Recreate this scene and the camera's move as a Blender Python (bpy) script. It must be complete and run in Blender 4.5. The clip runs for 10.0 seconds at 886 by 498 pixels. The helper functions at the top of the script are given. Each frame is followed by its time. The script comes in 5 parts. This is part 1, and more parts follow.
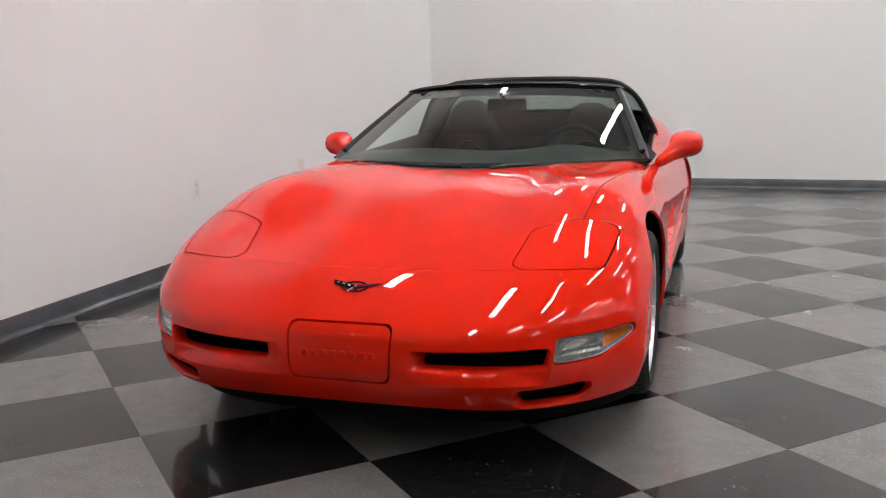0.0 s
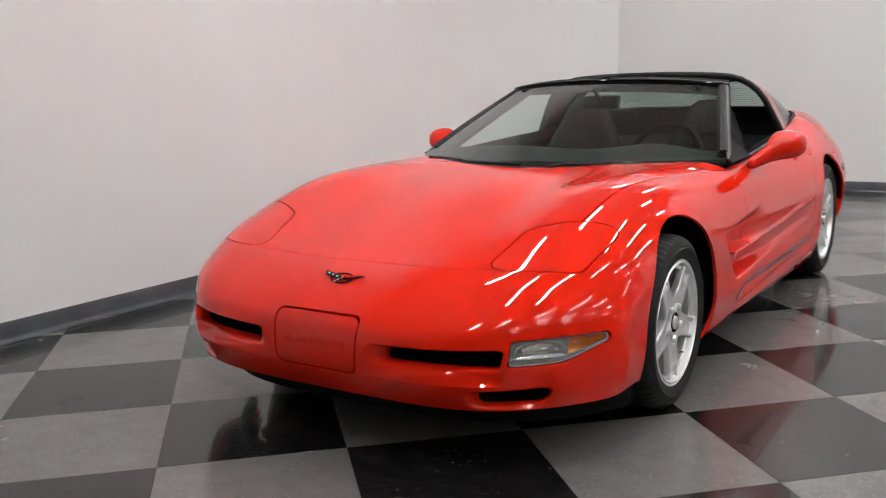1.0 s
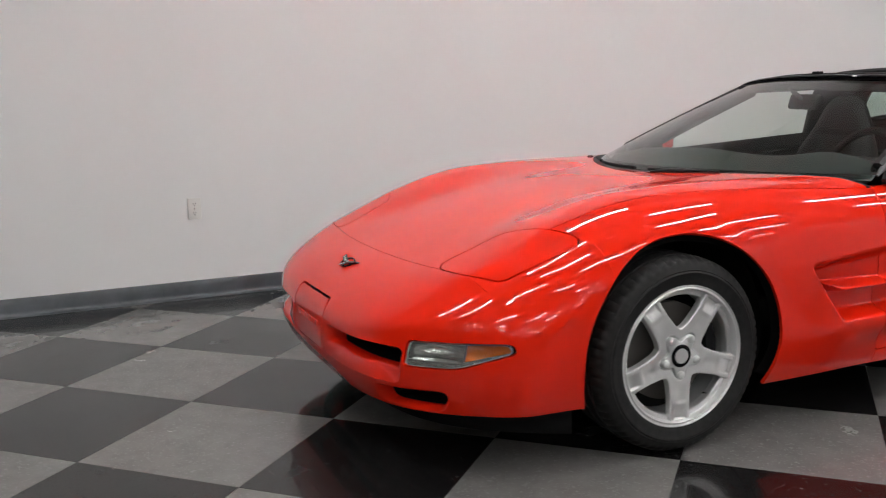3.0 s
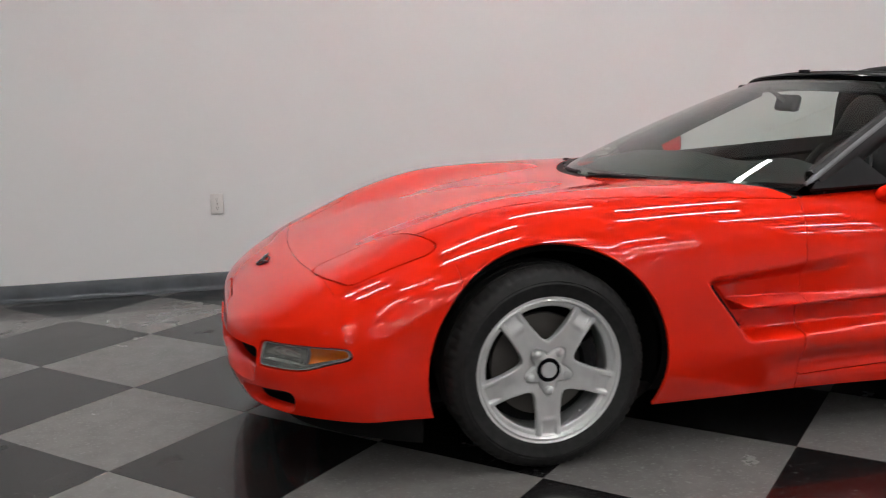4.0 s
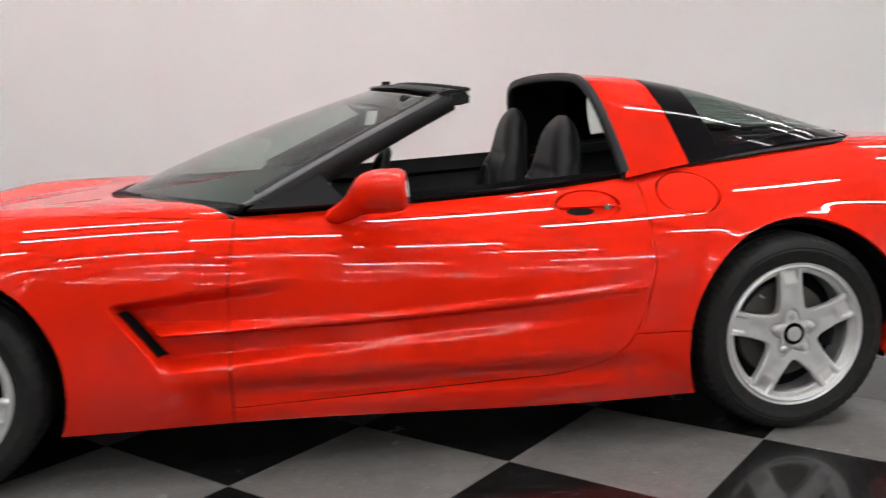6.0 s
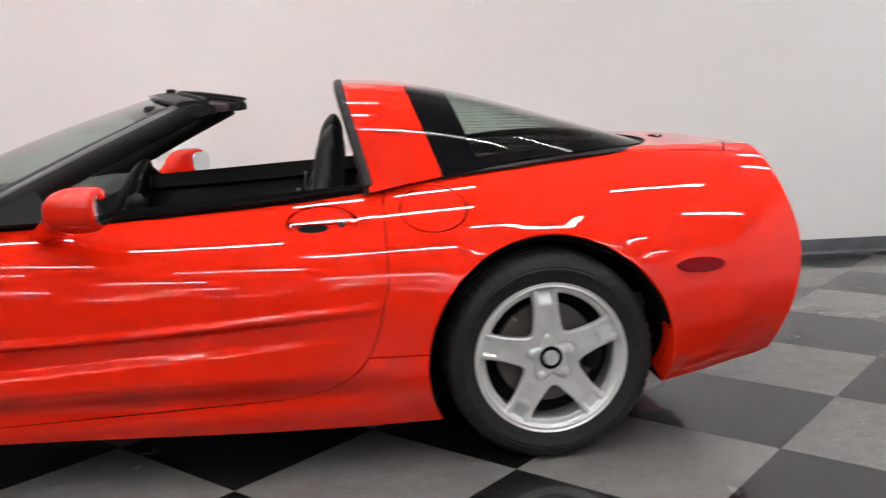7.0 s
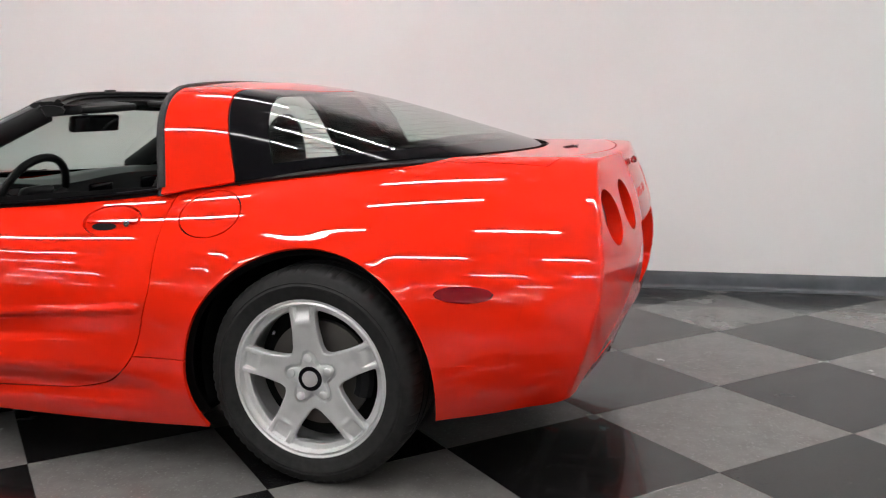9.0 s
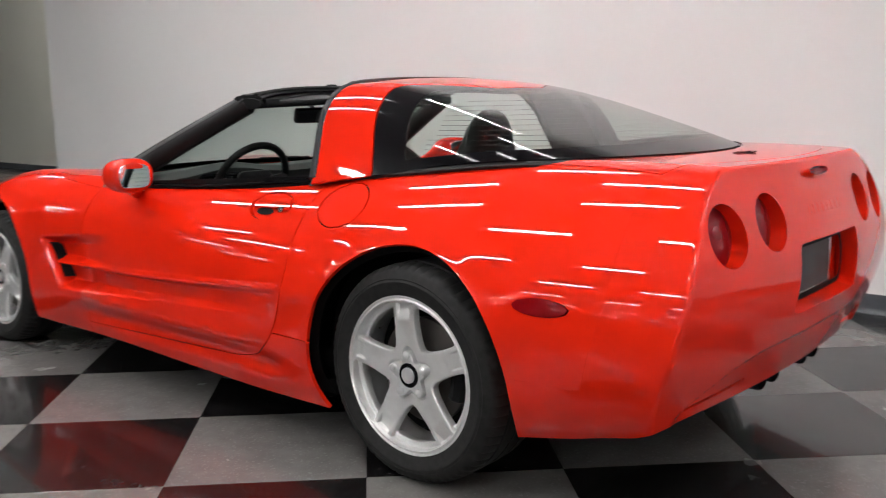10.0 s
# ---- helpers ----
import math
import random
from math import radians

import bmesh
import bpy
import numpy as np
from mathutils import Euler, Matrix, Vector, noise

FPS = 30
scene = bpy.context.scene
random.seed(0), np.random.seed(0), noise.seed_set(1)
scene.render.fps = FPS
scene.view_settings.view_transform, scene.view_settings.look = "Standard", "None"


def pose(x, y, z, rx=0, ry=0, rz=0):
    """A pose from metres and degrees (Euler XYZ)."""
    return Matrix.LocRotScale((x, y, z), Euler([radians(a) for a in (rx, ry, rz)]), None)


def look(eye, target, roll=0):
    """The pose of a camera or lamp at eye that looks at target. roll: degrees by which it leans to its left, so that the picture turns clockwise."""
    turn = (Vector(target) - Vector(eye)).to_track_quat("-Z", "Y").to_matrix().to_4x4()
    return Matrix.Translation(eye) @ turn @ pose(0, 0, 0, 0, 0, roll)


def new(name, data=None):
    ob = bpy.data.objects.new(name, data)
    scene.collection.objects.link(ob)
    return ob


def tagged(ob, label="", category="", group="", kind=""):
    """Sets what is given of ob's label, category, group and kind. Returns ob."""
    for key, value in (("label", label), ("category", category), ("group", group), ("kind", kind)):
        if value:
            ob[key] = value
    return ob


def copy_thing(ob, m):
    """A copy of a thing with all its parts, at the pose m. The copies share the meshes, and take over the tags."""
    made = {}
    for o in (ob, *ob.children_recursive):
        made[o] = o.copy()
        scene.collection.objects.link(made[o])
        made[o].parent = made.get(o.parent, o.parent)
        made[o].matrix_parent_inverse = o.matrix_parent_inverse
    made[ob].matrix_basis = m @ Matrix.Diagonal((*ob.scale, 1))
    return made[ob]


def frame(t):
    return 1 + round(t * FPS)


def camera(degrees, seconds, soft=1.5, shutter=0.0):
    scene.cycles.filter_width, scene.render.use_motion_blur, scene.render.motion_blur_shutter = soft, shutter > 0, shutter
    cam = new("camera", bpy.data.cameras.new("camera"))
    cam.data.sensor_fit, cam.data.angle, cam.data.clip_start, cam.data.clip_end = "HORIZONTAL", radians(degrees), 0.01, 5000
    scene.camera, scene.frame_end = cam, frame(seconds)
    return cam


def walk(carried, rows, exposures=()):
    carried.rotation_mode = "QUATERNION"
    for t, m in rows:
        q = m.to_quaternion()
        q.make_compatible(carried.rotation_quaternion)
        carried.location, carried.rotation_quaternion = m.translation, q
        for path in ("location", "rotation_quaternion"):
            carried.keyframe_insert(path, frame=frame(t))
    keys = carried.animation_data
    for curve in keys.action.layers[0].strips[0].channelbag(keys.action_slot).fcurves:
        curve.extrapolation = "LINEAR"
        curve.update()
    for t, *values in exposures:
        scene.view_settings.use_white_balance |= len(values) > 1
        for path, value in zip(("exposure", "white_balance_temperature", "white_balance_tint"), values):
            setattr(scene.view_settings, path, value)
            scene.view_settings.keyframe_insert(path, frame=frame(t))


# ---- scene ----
cam = camera(51.6, 10.0, soft=1.1, shutter=0.4)
PATH = [
    (0, (1.128, -3.478, 1.195), (0.548, -1.598, 0.836), -1.1),
    (0.5, (1.549, -3.314, 1.185), (0.724, -1.528, 0.824), -1.1),
    (1, (1.926, -3.122, 1.18), (0.85, -1.475, 0.825), -1.4),
    (1.5, (2.289, -2.83, 1.174), (1.021, -1.325, 0.82), -1.4),
    (2, (2.62, -2.53, 1.175), (1.149, -1.223, 0.817), -1.5),
    (2.2, (2.727, -2.416, 1.173), (1.147, -1.241, 0.822), -1.1),
    (3.3, (3.203, -1.54, 1.154), (1.358, -0.85, 0.809), -1.4),
    (3.5, (3.259, -1.361, 1.157), (1.384, -0.757, 0.812), -1.4),
    (4, (3.389, -0.9, 1.16), (1.47, -0.456, 0.814), -1.4),
    (4.5, (3.485, -0.434, 1.162), (1.54, -0.123, 0.817), -1.3),
    (5, (3.558, 0.061, 1.164), (1.604, 0.316, 0.817), -1.3),
    (5.5, (3.591, 0.545, 1.153), (1.633, 0.77, 0.811), -0.9),
    (5.8, (3.61, 0.864, 1.129), (1.66, 1.163, 0.802), -1.4),
    (6, (3.591, 1.053, 1.117), (1.641, 1.368, 0.799), -1.4),
    (6.2, (3.576, 1.249, 1.131), (1.624, 1.537, 0.803), -1.4),
    (7.3, (3.564, 2.302, 1.154), (1.602, 2.499, 0.823), -1.7),
    (7.5, (3.526, 2.465, 1.137), (1.561, 2.64, 0.808), -1.4),
    (8, (3.481, 2.905, 1.122), (1.507, 2.905, 0.803), -1.4),
    (8.5, (3.382, 3.353, 1.138), (1.432, 3.059, 0.809), -1.3),
    (9, (3.24, 3.781, 1.135), (1.348, 3.218, 0.809), -1.4),
    (9.5, (3.026, 4.141, 1.145), (1.303, 3.182, 0.814), -1.2),
    (10, (2.772, 4.431, 1.135), (1.274, 3.146, 0.809), -0.8),
]
walk(cam, [(t, look(eye, target, roll)) for t, eye, target, roll in PATH], [(0.0, 0.16), (2.0, 0.08), (3.5, 0.0), (4.5, -0.07), (5.2, -0.04), (6.0, 0.24), (8.0, 0.34), (10.0, 0.29)])

# ---- light: strip lamps under the ceiling of a large hall; a dim plain world behind the walls ----
world = bpy.data.worlds.new("world")
scene.world = world
world.use_nodes = True
world.node_tree.nodes["Background"].inputs[0].default_value = (0.9, 0.95, 1.0, 1)
world.node_tree.nodes["Background"].inputs[1].default_value = 0.03
scene.view_settings.exposure = 0.0
TUBE_POWER = 62.0


# ---- materials ----
def mat(name, color, rough=0.5, metal=0.0, coat=0.0, coat_rough=0.03, ior=1.5, spec=0.5, transmission=0.0):
    m = bpy.data.materials.new(name)
    m.use_nodes = True
    b = m.node_tree.nodes["Principled BSDF"]
    b.inputs["Base Color"].default_value = (*color, 1)
    b.inputs["Roughness"].default_value = rough
    b.inputs["Metallic"].default_value = metal
    b.inputs["Coat Weight"].default_value = coat
    b.inputs["Coat Roughness"].default_value = coat_rough
    b.inputs["IOR"].default_value = ior
    b.inputs["Specular IOR Level"].default_value = spec
    b.inputs["Transmission Weight"].default_value = transmission
    return m


def bsdf(m):
    return m.node_tree.nodes["Principled BSDF"]


def coords(m, kind="Object"):
    n = m.node_tree.nodes.new("ShaderNodeTexCoord")
    return n.outputs[kind]


def node(m, kind, **values):
    n = m.node_tree.nodes.new(kind)
    for k, v in values.items():
        n.inputs[k.replace("_", " ")].default_value = v
    return n


def link(m, a, b):
    m.node_tree.links.new(a, b)


def noise_tex(m, scale, detail=4, rough=0.6, space=None):
    n = node(m, "ShaderNodeTexNoise", Scale=scale, Detail=detail, Roughness=rough)
    link(m, space or coords(m), n.inputs["Vector"])
    return n


def ramp(m, source, stops):
    n = m.node_tree.nodes.new("ShaderNodeValToRGB")
    while len(n.color_ramp.elements) < len(stops):
        n.color_ramp.elements.new(0.5)
    for e, (p, c) in zip(n.color_ramp.elements, stops):
        e.position = p
        e.color = (*c, 1) if len(c) == 3 else c
    link(m, source, n.inputs[0])
    return n


def mix(m, fac, a, b, mode="MIX"):
    n = m.node_tree.nodes.new("ShaderNodeMix")
    n.data_type = "RGBA"
    n.blend_type = mode
    for sock, v in ((n.inputs[0], fac), (n.inputs[6], a), (n.inputs[7], b)):
        if hasattr(v, "links"):
            link(m, v, sock)
        elif isinstance(v, tuple):
            sock.default_value = (*v, 1)
        else:
            sock.default_value = v
    return n.outputs[2]


def bump(m, height, strength, distance):
    n = node(m, "ShaderNodeBump", Strength=strength, Distance=distance)
    link(m, height, n.inputs["Height"])
    link(m, n.outputs[0], bsdf(m).inputs["Normal"])
    return n


def paint_red():
    m = mat("red_car_paint", (0.78, 0.018, 0.0045), 0.5, 0.0, 0.95, 0.018, spec=0.0)
    fine = noise_tex(m, 3.0, 3)
    c = ramp(m, fine.outputs[0], [(0.3, (0.75, 0.0170, 0.0042)), (0.7, (0.81, 0.0190, 0.0048))])
    link(m, c.outputs[0], bsdf(m).inputs["Base Color"])
    return m


def rubber():
    m = mat("tyre_rubber", (0.009, 0.009, 0.0095), 0.6, spec=0.17)
    n = noise_tex(m, 40, 5)
    r = ramp(m, n.outputs[0], [(0.3, (0.015, 0.015, 0.0152)), (0.75, (0.026, 0.0257, 0.0252))])
    link(m, r.outputs[0], bsdf(m).inputs["Base Color"])
    bump(m, n.outputs[0], 0.15, 0.001)
    return m


def alloy():
    m = mat("silver_alloy", (0.78, 0.78, 0.78), 0.30, 0.62, 0.4, 0.08)
    n = noise_tex(m, 14, 5)
    r = ramp(m, n.outputs[0], [(0.3, (0.74, 0.74, 0.735)), (0.7, (0.83, 0.83, 0.825))])
    link(m, r.outputs[0], bsdf(m).inputs["Base Color"])
    return m


def leather():
    m = mat("black_leather", (0.011, 0.011, 0.0115), 0.45, spec=0.16)
    n = node(m, "ShaderNodeTexVoronoi", Scale=260)
    link(m, coords(m), n.inputs["Vector"])
    bump(m, n.outputs["Distance"], 0.25, 0.001)
    w = noise_tex(m, 6, 4)
    r = ramp(m, w.outputs[0], [(0.3, (0.005, 0.005, 0.0053)), (0.7, (0.010, 0.010, 0.0104))])
    link(m, r.outputs[0], bsdf(m).inputs["Base Color"])
    return m


def grained(name, color, rough, grain=180.0, spec=0.4):
    m = mat(name, color, rough, spec=spec)
    n = noise_tex(m, grain, 3)
    lo, hi = tuple(c * 0.8 for c in color), tuple(c * 1.25 for c in color)
    big = noise_tex(m, 5, 4)
    r = ramp(m, big.outputs[0], [(0.3, lo), (0.7, hi)])
    link(m, r.outputs[0], bsdf(m).inputs["Base Color"])
    bump(m, n.outputs[0], 0.2, 0.001)
    return m


def wall_paint(name, color, dirt):
    m = mat(name, color, 0.62, spec=0.35)
    pos = node(m, "ShaderNodeNewGeometry").outputs["Position"]
    big = noise_tex(m, 0.7, 5, 0.6, pos)
    r = ramp(m, big.outputs[0], [(0.3, tuple(c * 0.975 for c in color)), (0.7, tuple(min(1, c * 1.015) for c in color))])
    scuff = noise_tex(m, 6.0, 6, 0.7, pos)
    s = ramp(m, scuff.outputs[0], [(0.66, (0, 0, 0)), (0.82, (1, 1, 1))])
    fac = node(m, "ShaderNodeMath")
    fac.operation = "MULTIPLY"
    link(m, s.outputs[0], fac.inputs[0])
    fac.inputs[1].default_value = dirt
    link(m, mix(m, fac.outputs[0], r.outputs[0], (0.42, 0.40, 0.38)), bsdf(m).inputs["Base Color"])
    roller = noise_tex(m, 130, 4, 0.6, pos)
    bump(m, roller.outputs[0], 0.12, 0.002)
    return m


def vinyl(name, base, fleck, fleck_amount, mottling):
    """Vinyl composition tile: mottled ground, chips of another colour, waxed and slightly worn."""
    m = mat(name, base, 0.2, spec=0.18, coat=0.34, coat_rough=0.05)
    pos = node(m, "ShaderNodeNewGeometry").outputs["Position"]
    rnd = m.node_tree.nodes.new("ShaderNodeObjectInfo").outputs["Random"]
    shift = node(m, "ShaderNodeVectorMath")
    shift.operation = "ADD"
    comb = node(m, "ShaderNodeCombineXYZ")
    for i in range(3):
        link(m, rnd, comb.inputs[i])
    big = node(m, "ShaderNodeVectorMath")
    big.operation = "SCALE"
    big.inputs["Scale"].default_value = 7.0
    link(m, comb.outputs[0], big.inputs[0])
    link(m, pos, shift.inputs[0])
    link(m, big.outputs[0], shift.inputs[1])
    p = shift.outputs[0]
    clouds = noise_tex(m, 11, 6, 0.65, p)
    c = ramp(m, clouds.outputs[0], [(0.3, tuple(v * (1 - mottling) for v in base)), (0.7, tuple(v * (1 + mottling) for v in base))])
    tone = ramp(m, rnd, [(0.0, (0.90, 0.90, 0.90)), (1.0, (1.08, 1.07, 1.06))])
    ground = mix(m, 1.0, c.outputs[0], tone.outputs[0], "MULTIPLY")
    chips = node(m, "ShaderNodeTexNoise", Scale=95.0, Detail=2.0, Roughness=0.5, Distortion=0.8)
    link(m, p, chips.inputs["Vector"])
    cr = ramp(m, chips.outputs[0], [(fleck_amount, (0, 0, 0)), (fleck_amount + 0.035, (1, 1, 1))])
    link(m, mix(m, cr.outputs[0], ground, fleck), bsdf(m).inputs["Base Color"])
    wear = noise_tex(m, 2.3, 6, 0.65, pos)
    rr = ramp(m, wear.outputs[0], [(0.3, (0.13, 0.13, 0.13)), (0.72, (0.30, 0.30, 0.30))])
    link(m, rr.outputs[0], bsdf(m).inputs["Roughness"])
    wave = noise_tex(m, 3.5, 2, 0.5, pos)
    bump(m, wave.outputs[0], 0.06, 0.01)
    return m


RED = paint_red()
RUBBER = rubber()
ALLOY = alloy()
LEATHER = leather()
TRIM = grained("black_trim_plastic", (0.009, 0.009, 0.0095), 0.5, 180, 0.3)
SATIN = grained("charcoal_pillar_trim", (0.010, 0.010, 0.011), 0.65, 180, 0.12)
PILLAR = grained("satin_grey_moulding", (0.10, 0.10, 0.104), 0.35, 120, 0.5)
bsdf(PILLAR).inputs["Metallic"].default_value = 0.7
# also stands for shade inside the wheels and in the handle recess
DARK = grained("dark_underbody_and_shade", (0.008, 0.008, 0.008), 0.85, spec=0.1)
CARPET = grained("black_carpet", (0.010, 0.010, 0.011), 0.95, 400, 0.1)
DASH = grained("dark_dash_vinyl", (0.024, 0.026, 0.026), 0.5)
GLOSS = mat("gloss_black", (0.004, 0.004, 0.005), 0.08, spec=0.16)
CHROME = mat("chrome", (0.75, 0.75, 0.75), 0.12, 1.0)
PLATE = mat("dark_grey_plate", (0.045, 0.047, 0.05), 0.45)
STEEL = mat("brake_steel", (0.13, 0.12, 0.11), 0.5, 0.6)
MIRROR = mat("mirror_silver", (0.8, 0.82, 0.83), 0.02, 1.0)
RUBY = mat("red_lens", (0.20, 0.005, 0.008), 0.12, spec=0.3)
MARK = mat("dark_red_lens", (0.20, 0.003, 0.005), 0.02, spec=0.12)
AMBER = mat("amber_lens", (0.80, 0.18, 0.006), 0.15, coat=1.0)
REFLECTOR = mat("lamp_reflector", (0.74, 0.75, 0.74), 0.22, 0.6)
BRIGHT = mat("bright_reflector", (0.80, 0.81, 0.79), 0.14, 0.85)
CLEAR = mat("clear_lamp_lens", (0.50, 0.51, 0.50), 0.15, 0.35, coat=1.0)
WALL = wall_paint("white_wall_paint", (0.83, 0.83, 0.825), 0.10)
# dark tone stands for the dimness of the unseen hall
WALL3 = wall_paint("dim_hall_wall", (0.05, 0.05, 0.05), 0.05)
WALL2 = wall_paint("cream_wall_paint", (0.82, 0.81, 0.72), 0.05)
CEILING = wall_paint("white_ceiling_paint", (0.86, 0.86, 0.85), 0.0)
COVE_BASE = grained("grey_vinyl_baseboard", (0.078, 0.086, 0.094), 0.17, 60)
LIGHT_TILE = vinyl("grey_vinyl_tile", (0.140, 0.136, 0.131), (0.180, 0.176, 0.170), 0.615, 0.12)
DARK_TILE = vinyl("black_vinyl_tile", (0.0085, 0.0080, 0.0082), (0.060, 0.058, 0.058), 0.660, 0.30)
JOINT = grained("tile_joint", (0.05, 0.048, 0.046), 0.7)
IVORY = mat("ivory_plastic", (0.76, 0.75, 0.72), 0.35)
SLOT = mat("socket_slot", (0.02, 0.02, 0.02), 0.6)
HOUSING = mat("white_enamel", (0.8, 0.8, 0.8), 0.35)
TUBE = bpy.data.materials.new("lit_tube")
TUBE.use_nodes = True
bsdf(TUBE).inputs["Emission Color"].default_value = (1.0, 0.985, 0.98, 1)
bsdf(TUBE).inputs["Emission Strength"].default_value = TUBE_POWER


def glass_mix(name, tint):
    """Thin pane: mostly see-through with a sharp reflection; the tint is the glass's own."""
    m = bpy.data.materials.new(name)
    m.use_nodes = True
    t = m.node_tree
    t.nodes.clear()
    out = t.nodes.new("ShaderNodeOutputMaterial")
    see = t.nodes.new("ShaderNodeBsdfTransparent")
    see.inputs[0].default_value = (*tint, 1)
    gl = t.nodes.new("ShaderNodeBsdfGlossy")
    gl.inputs["Roughness"].default_value = 0.01
    lw = t.nodes.new("ShaderNodeLayerWeight")
    lw.inputs[0].default_value = 0.5
    fr = t.nodes.new("ShaderNodeMath")
    fr.operation = "POWER"
    fr.inputs[1].default_value = 4.4
    t.links.new(lw.outputs["Facing"], fr.inputs[0])
    ad = t.nodes.new("ShaderNodeMath")
    ad.operation = "MULTIPLY_ADD"
    ad.inputs[1].default_value = 0.94
    ad.inputs[2].default_value = 0.06
    t.links.new(fr.outputs[0], ad.inputs[0])
    fr = ad
    mx = t.nodes.new("ShaderNodeMixShader")
    t.links.new(fr.outputs[0], mx.inputs[0])
    t.links.new(see.outputs[0], mx.inputs[1])
    t.links.new(gl.outputs[0], mx.inputs[2])
    t.links.new(mx.outputs[0], out.inputs[0])
    return m


PANE = glass_mix("tinted_car_glass", (0.66, 0.76, 0.71))
LENS = glass_mix("clear_lamp_glass", (0.93, 0.94, 0.93))


# ---- mesh helpers ----
def finish(name, verts, faces, material, parent=None, label="", smooth=True, normals=None, sharp=None):
    me = bpy.data.meshes.new(name)
    me.from_pydata([tuple(map(float, v)) for v in verts], [], [tuple(map(int, f)) for f in faces])
    me.materials.append(material)
    me.polygons.foreach_set("use_smooth", [smooth] * len(me.polygons))
    if sharp is not None:
        me.set_sharp_from_angle(angle=radians(sharp))
    me.update()
    if normals is not None:
        me.normals_split_custom_set_from_vertices([tuple(map(float, n)) for n in normals])
    ob = new(name, me)
    if parent is not None:
        ob.parent = parent
    if label:
        ob["label"] = label
    return ob


def part(name, bm, material, parent=None, label="", smooth=True, sharp=35):
    me = bpy.data.meshes.new(name)
    bm.normal_update()
    bm.to_mesh(me)
    bm.free()
    me.materials.append(material)
    me.polygons.foreach_set("use_smooth", [smooth] * len(me.polygons))
    if smooth:
        me.set_sharp_from_angle(angle=radians(sharp))
    ob = new(name, me)
    if parent is not None:
        ob.parent = parent
    if label:
        ob["label"] = label
    return ob


def add_box(bm, lo, hi, bevel=0.0, m=None, segments=2):
    lo, hi = Vector(lo), Vector(hi)
    r = bmesh.ops.create_cube(bm, size=1.0)
    vs = r["verts"]
    bmesh.ops.transform(bm, matrix=Matrix.LocRotScale((lo + hi) / 2, None, hi - lo), verts=vs)
    if bevel:
        es = list({e for v in vs for e in v.link_edges})
        r = bmesh.ops.bevel(bm, geom=es, offset=bevel, segments=segments, profile=0.5, affect="EDGES")
        vs = list({v for f in r["faces"] for v in f.verts} | {v for v in vs if v.is_valid})
    if m is not None:
        bmesh.ops.transform(bm, matrix=m, verts=vs)
    return vs


def box(lo, hi, bevel=0.0, m=None, segments=2):
    bm = bmesh.new()
    add_box(bm, lo, hi, bevel, m, segments)
    return bm


def lathe(profile, segments=48, axis="x", closed=False):
    """Turns a profile of (along, radius) about an axis."""
    bm = bmesh.new()
    rings = []
    for along, r in profile:
        ring = []
        for i in range(segments):
            t = 2 * math.pi * i / segments
            c, s = r * math.cos(t), r * math.sin(t)
            p = {"x": (along, c, s), "y": (c, along, s), "z": (c, s, along)}[axis]
            ring.append(bm.verts.new(p))
        rings.append(ring)
    pairs = list(zip(rings, rings[1:])) + ([(rings[-1], rings[0])] if closed else [])
    for a, b in pairs:
        for i in range(segments):
            j = (i + 1) % segments
            bm.faces.new((a[i], a[j], b[j], b[i]))
    bmesh.ops.recalc_face_normals(bm, faces=bm.faces)
    return bm


def sweep(points, rx, rz, sides=10, up=(0, 0, 1), closed=False):
    """A tube of elliptic section along points; rx, rz: half sizes, numbers or one per point."""
    bm = bmesh.new()
    pts = [Vector(p) for p in points]
    n = len(pts)
    rings = []
    for i, p in enumerate(pts):
        if closed:
            d = pts[(i + 1) % n] - pts[i - 1]
        else:
            d = pts[min(i + 1, n - 1)] - pts[max(i - 1, 0)]
        d.normalize()
        side = d.cross(Vector(up))
        side.normalize()
        top = side.cross(d)
        a = rx[i] if hasattr(rx, "__len__") else rx
        b = rz[i] if hasattr(rz, "__len__") else rz
        rings.append([bm.verts.new(p + side * a * math.cos(2 * math.pi * k / sides) + top * b * math.sin(2 * math.pi * k / sides)) for k in range(sides)])
    for a, b in list(zip(rings, rings[1:])) + ([(rings[-1], rings[0])] if closed else []):
        for k in range(sides):
            bm.faces.new((a[k], a[(k + 1) % sides], b[(k + 1) % sides], b[k]))
    if not closed:
        bm.faces.new(rings[0])
        bm.faces.new(rings[-1])
    bmesh.ops.recalc_face_normals(bm, faces=bm.faces)
    return bm


def patch(fn, nu, nv):
    """Vertices and quads of fn(u, v), u and v from 0 to 1."""
    verts = [fn(i / nu, j / nv) for j in range(nv + 1) for i in range(nu + 1)]
    w = nu + 1
    return verts, [(j * w + i, j * w + i + 1, (j + 1) * w + i + 1, (j + 1) * w + i) for j in range(nv) for i in range(nu)]


def slab(fn, nu, nv, thick, material, name, parent, label="", smooth=True):
    """A patch with thickness, offset along its own normal."""
    verts, faces = patch(fn, nu, nv)
    me = bpy.data.meshes.new(name)
    me.from_pydata(verts, [], faces)
    bm = bmesh.new()
    bm.from_mesh(me)
    bpy.data.meshes.remove(me)
    bm.normal_update()
    if thick:
        bmesh.ops.solidify(bm, geom=bm.faces[:], thickness=thick)
    return part(name, bm, material, parent, label, smooth, 40)


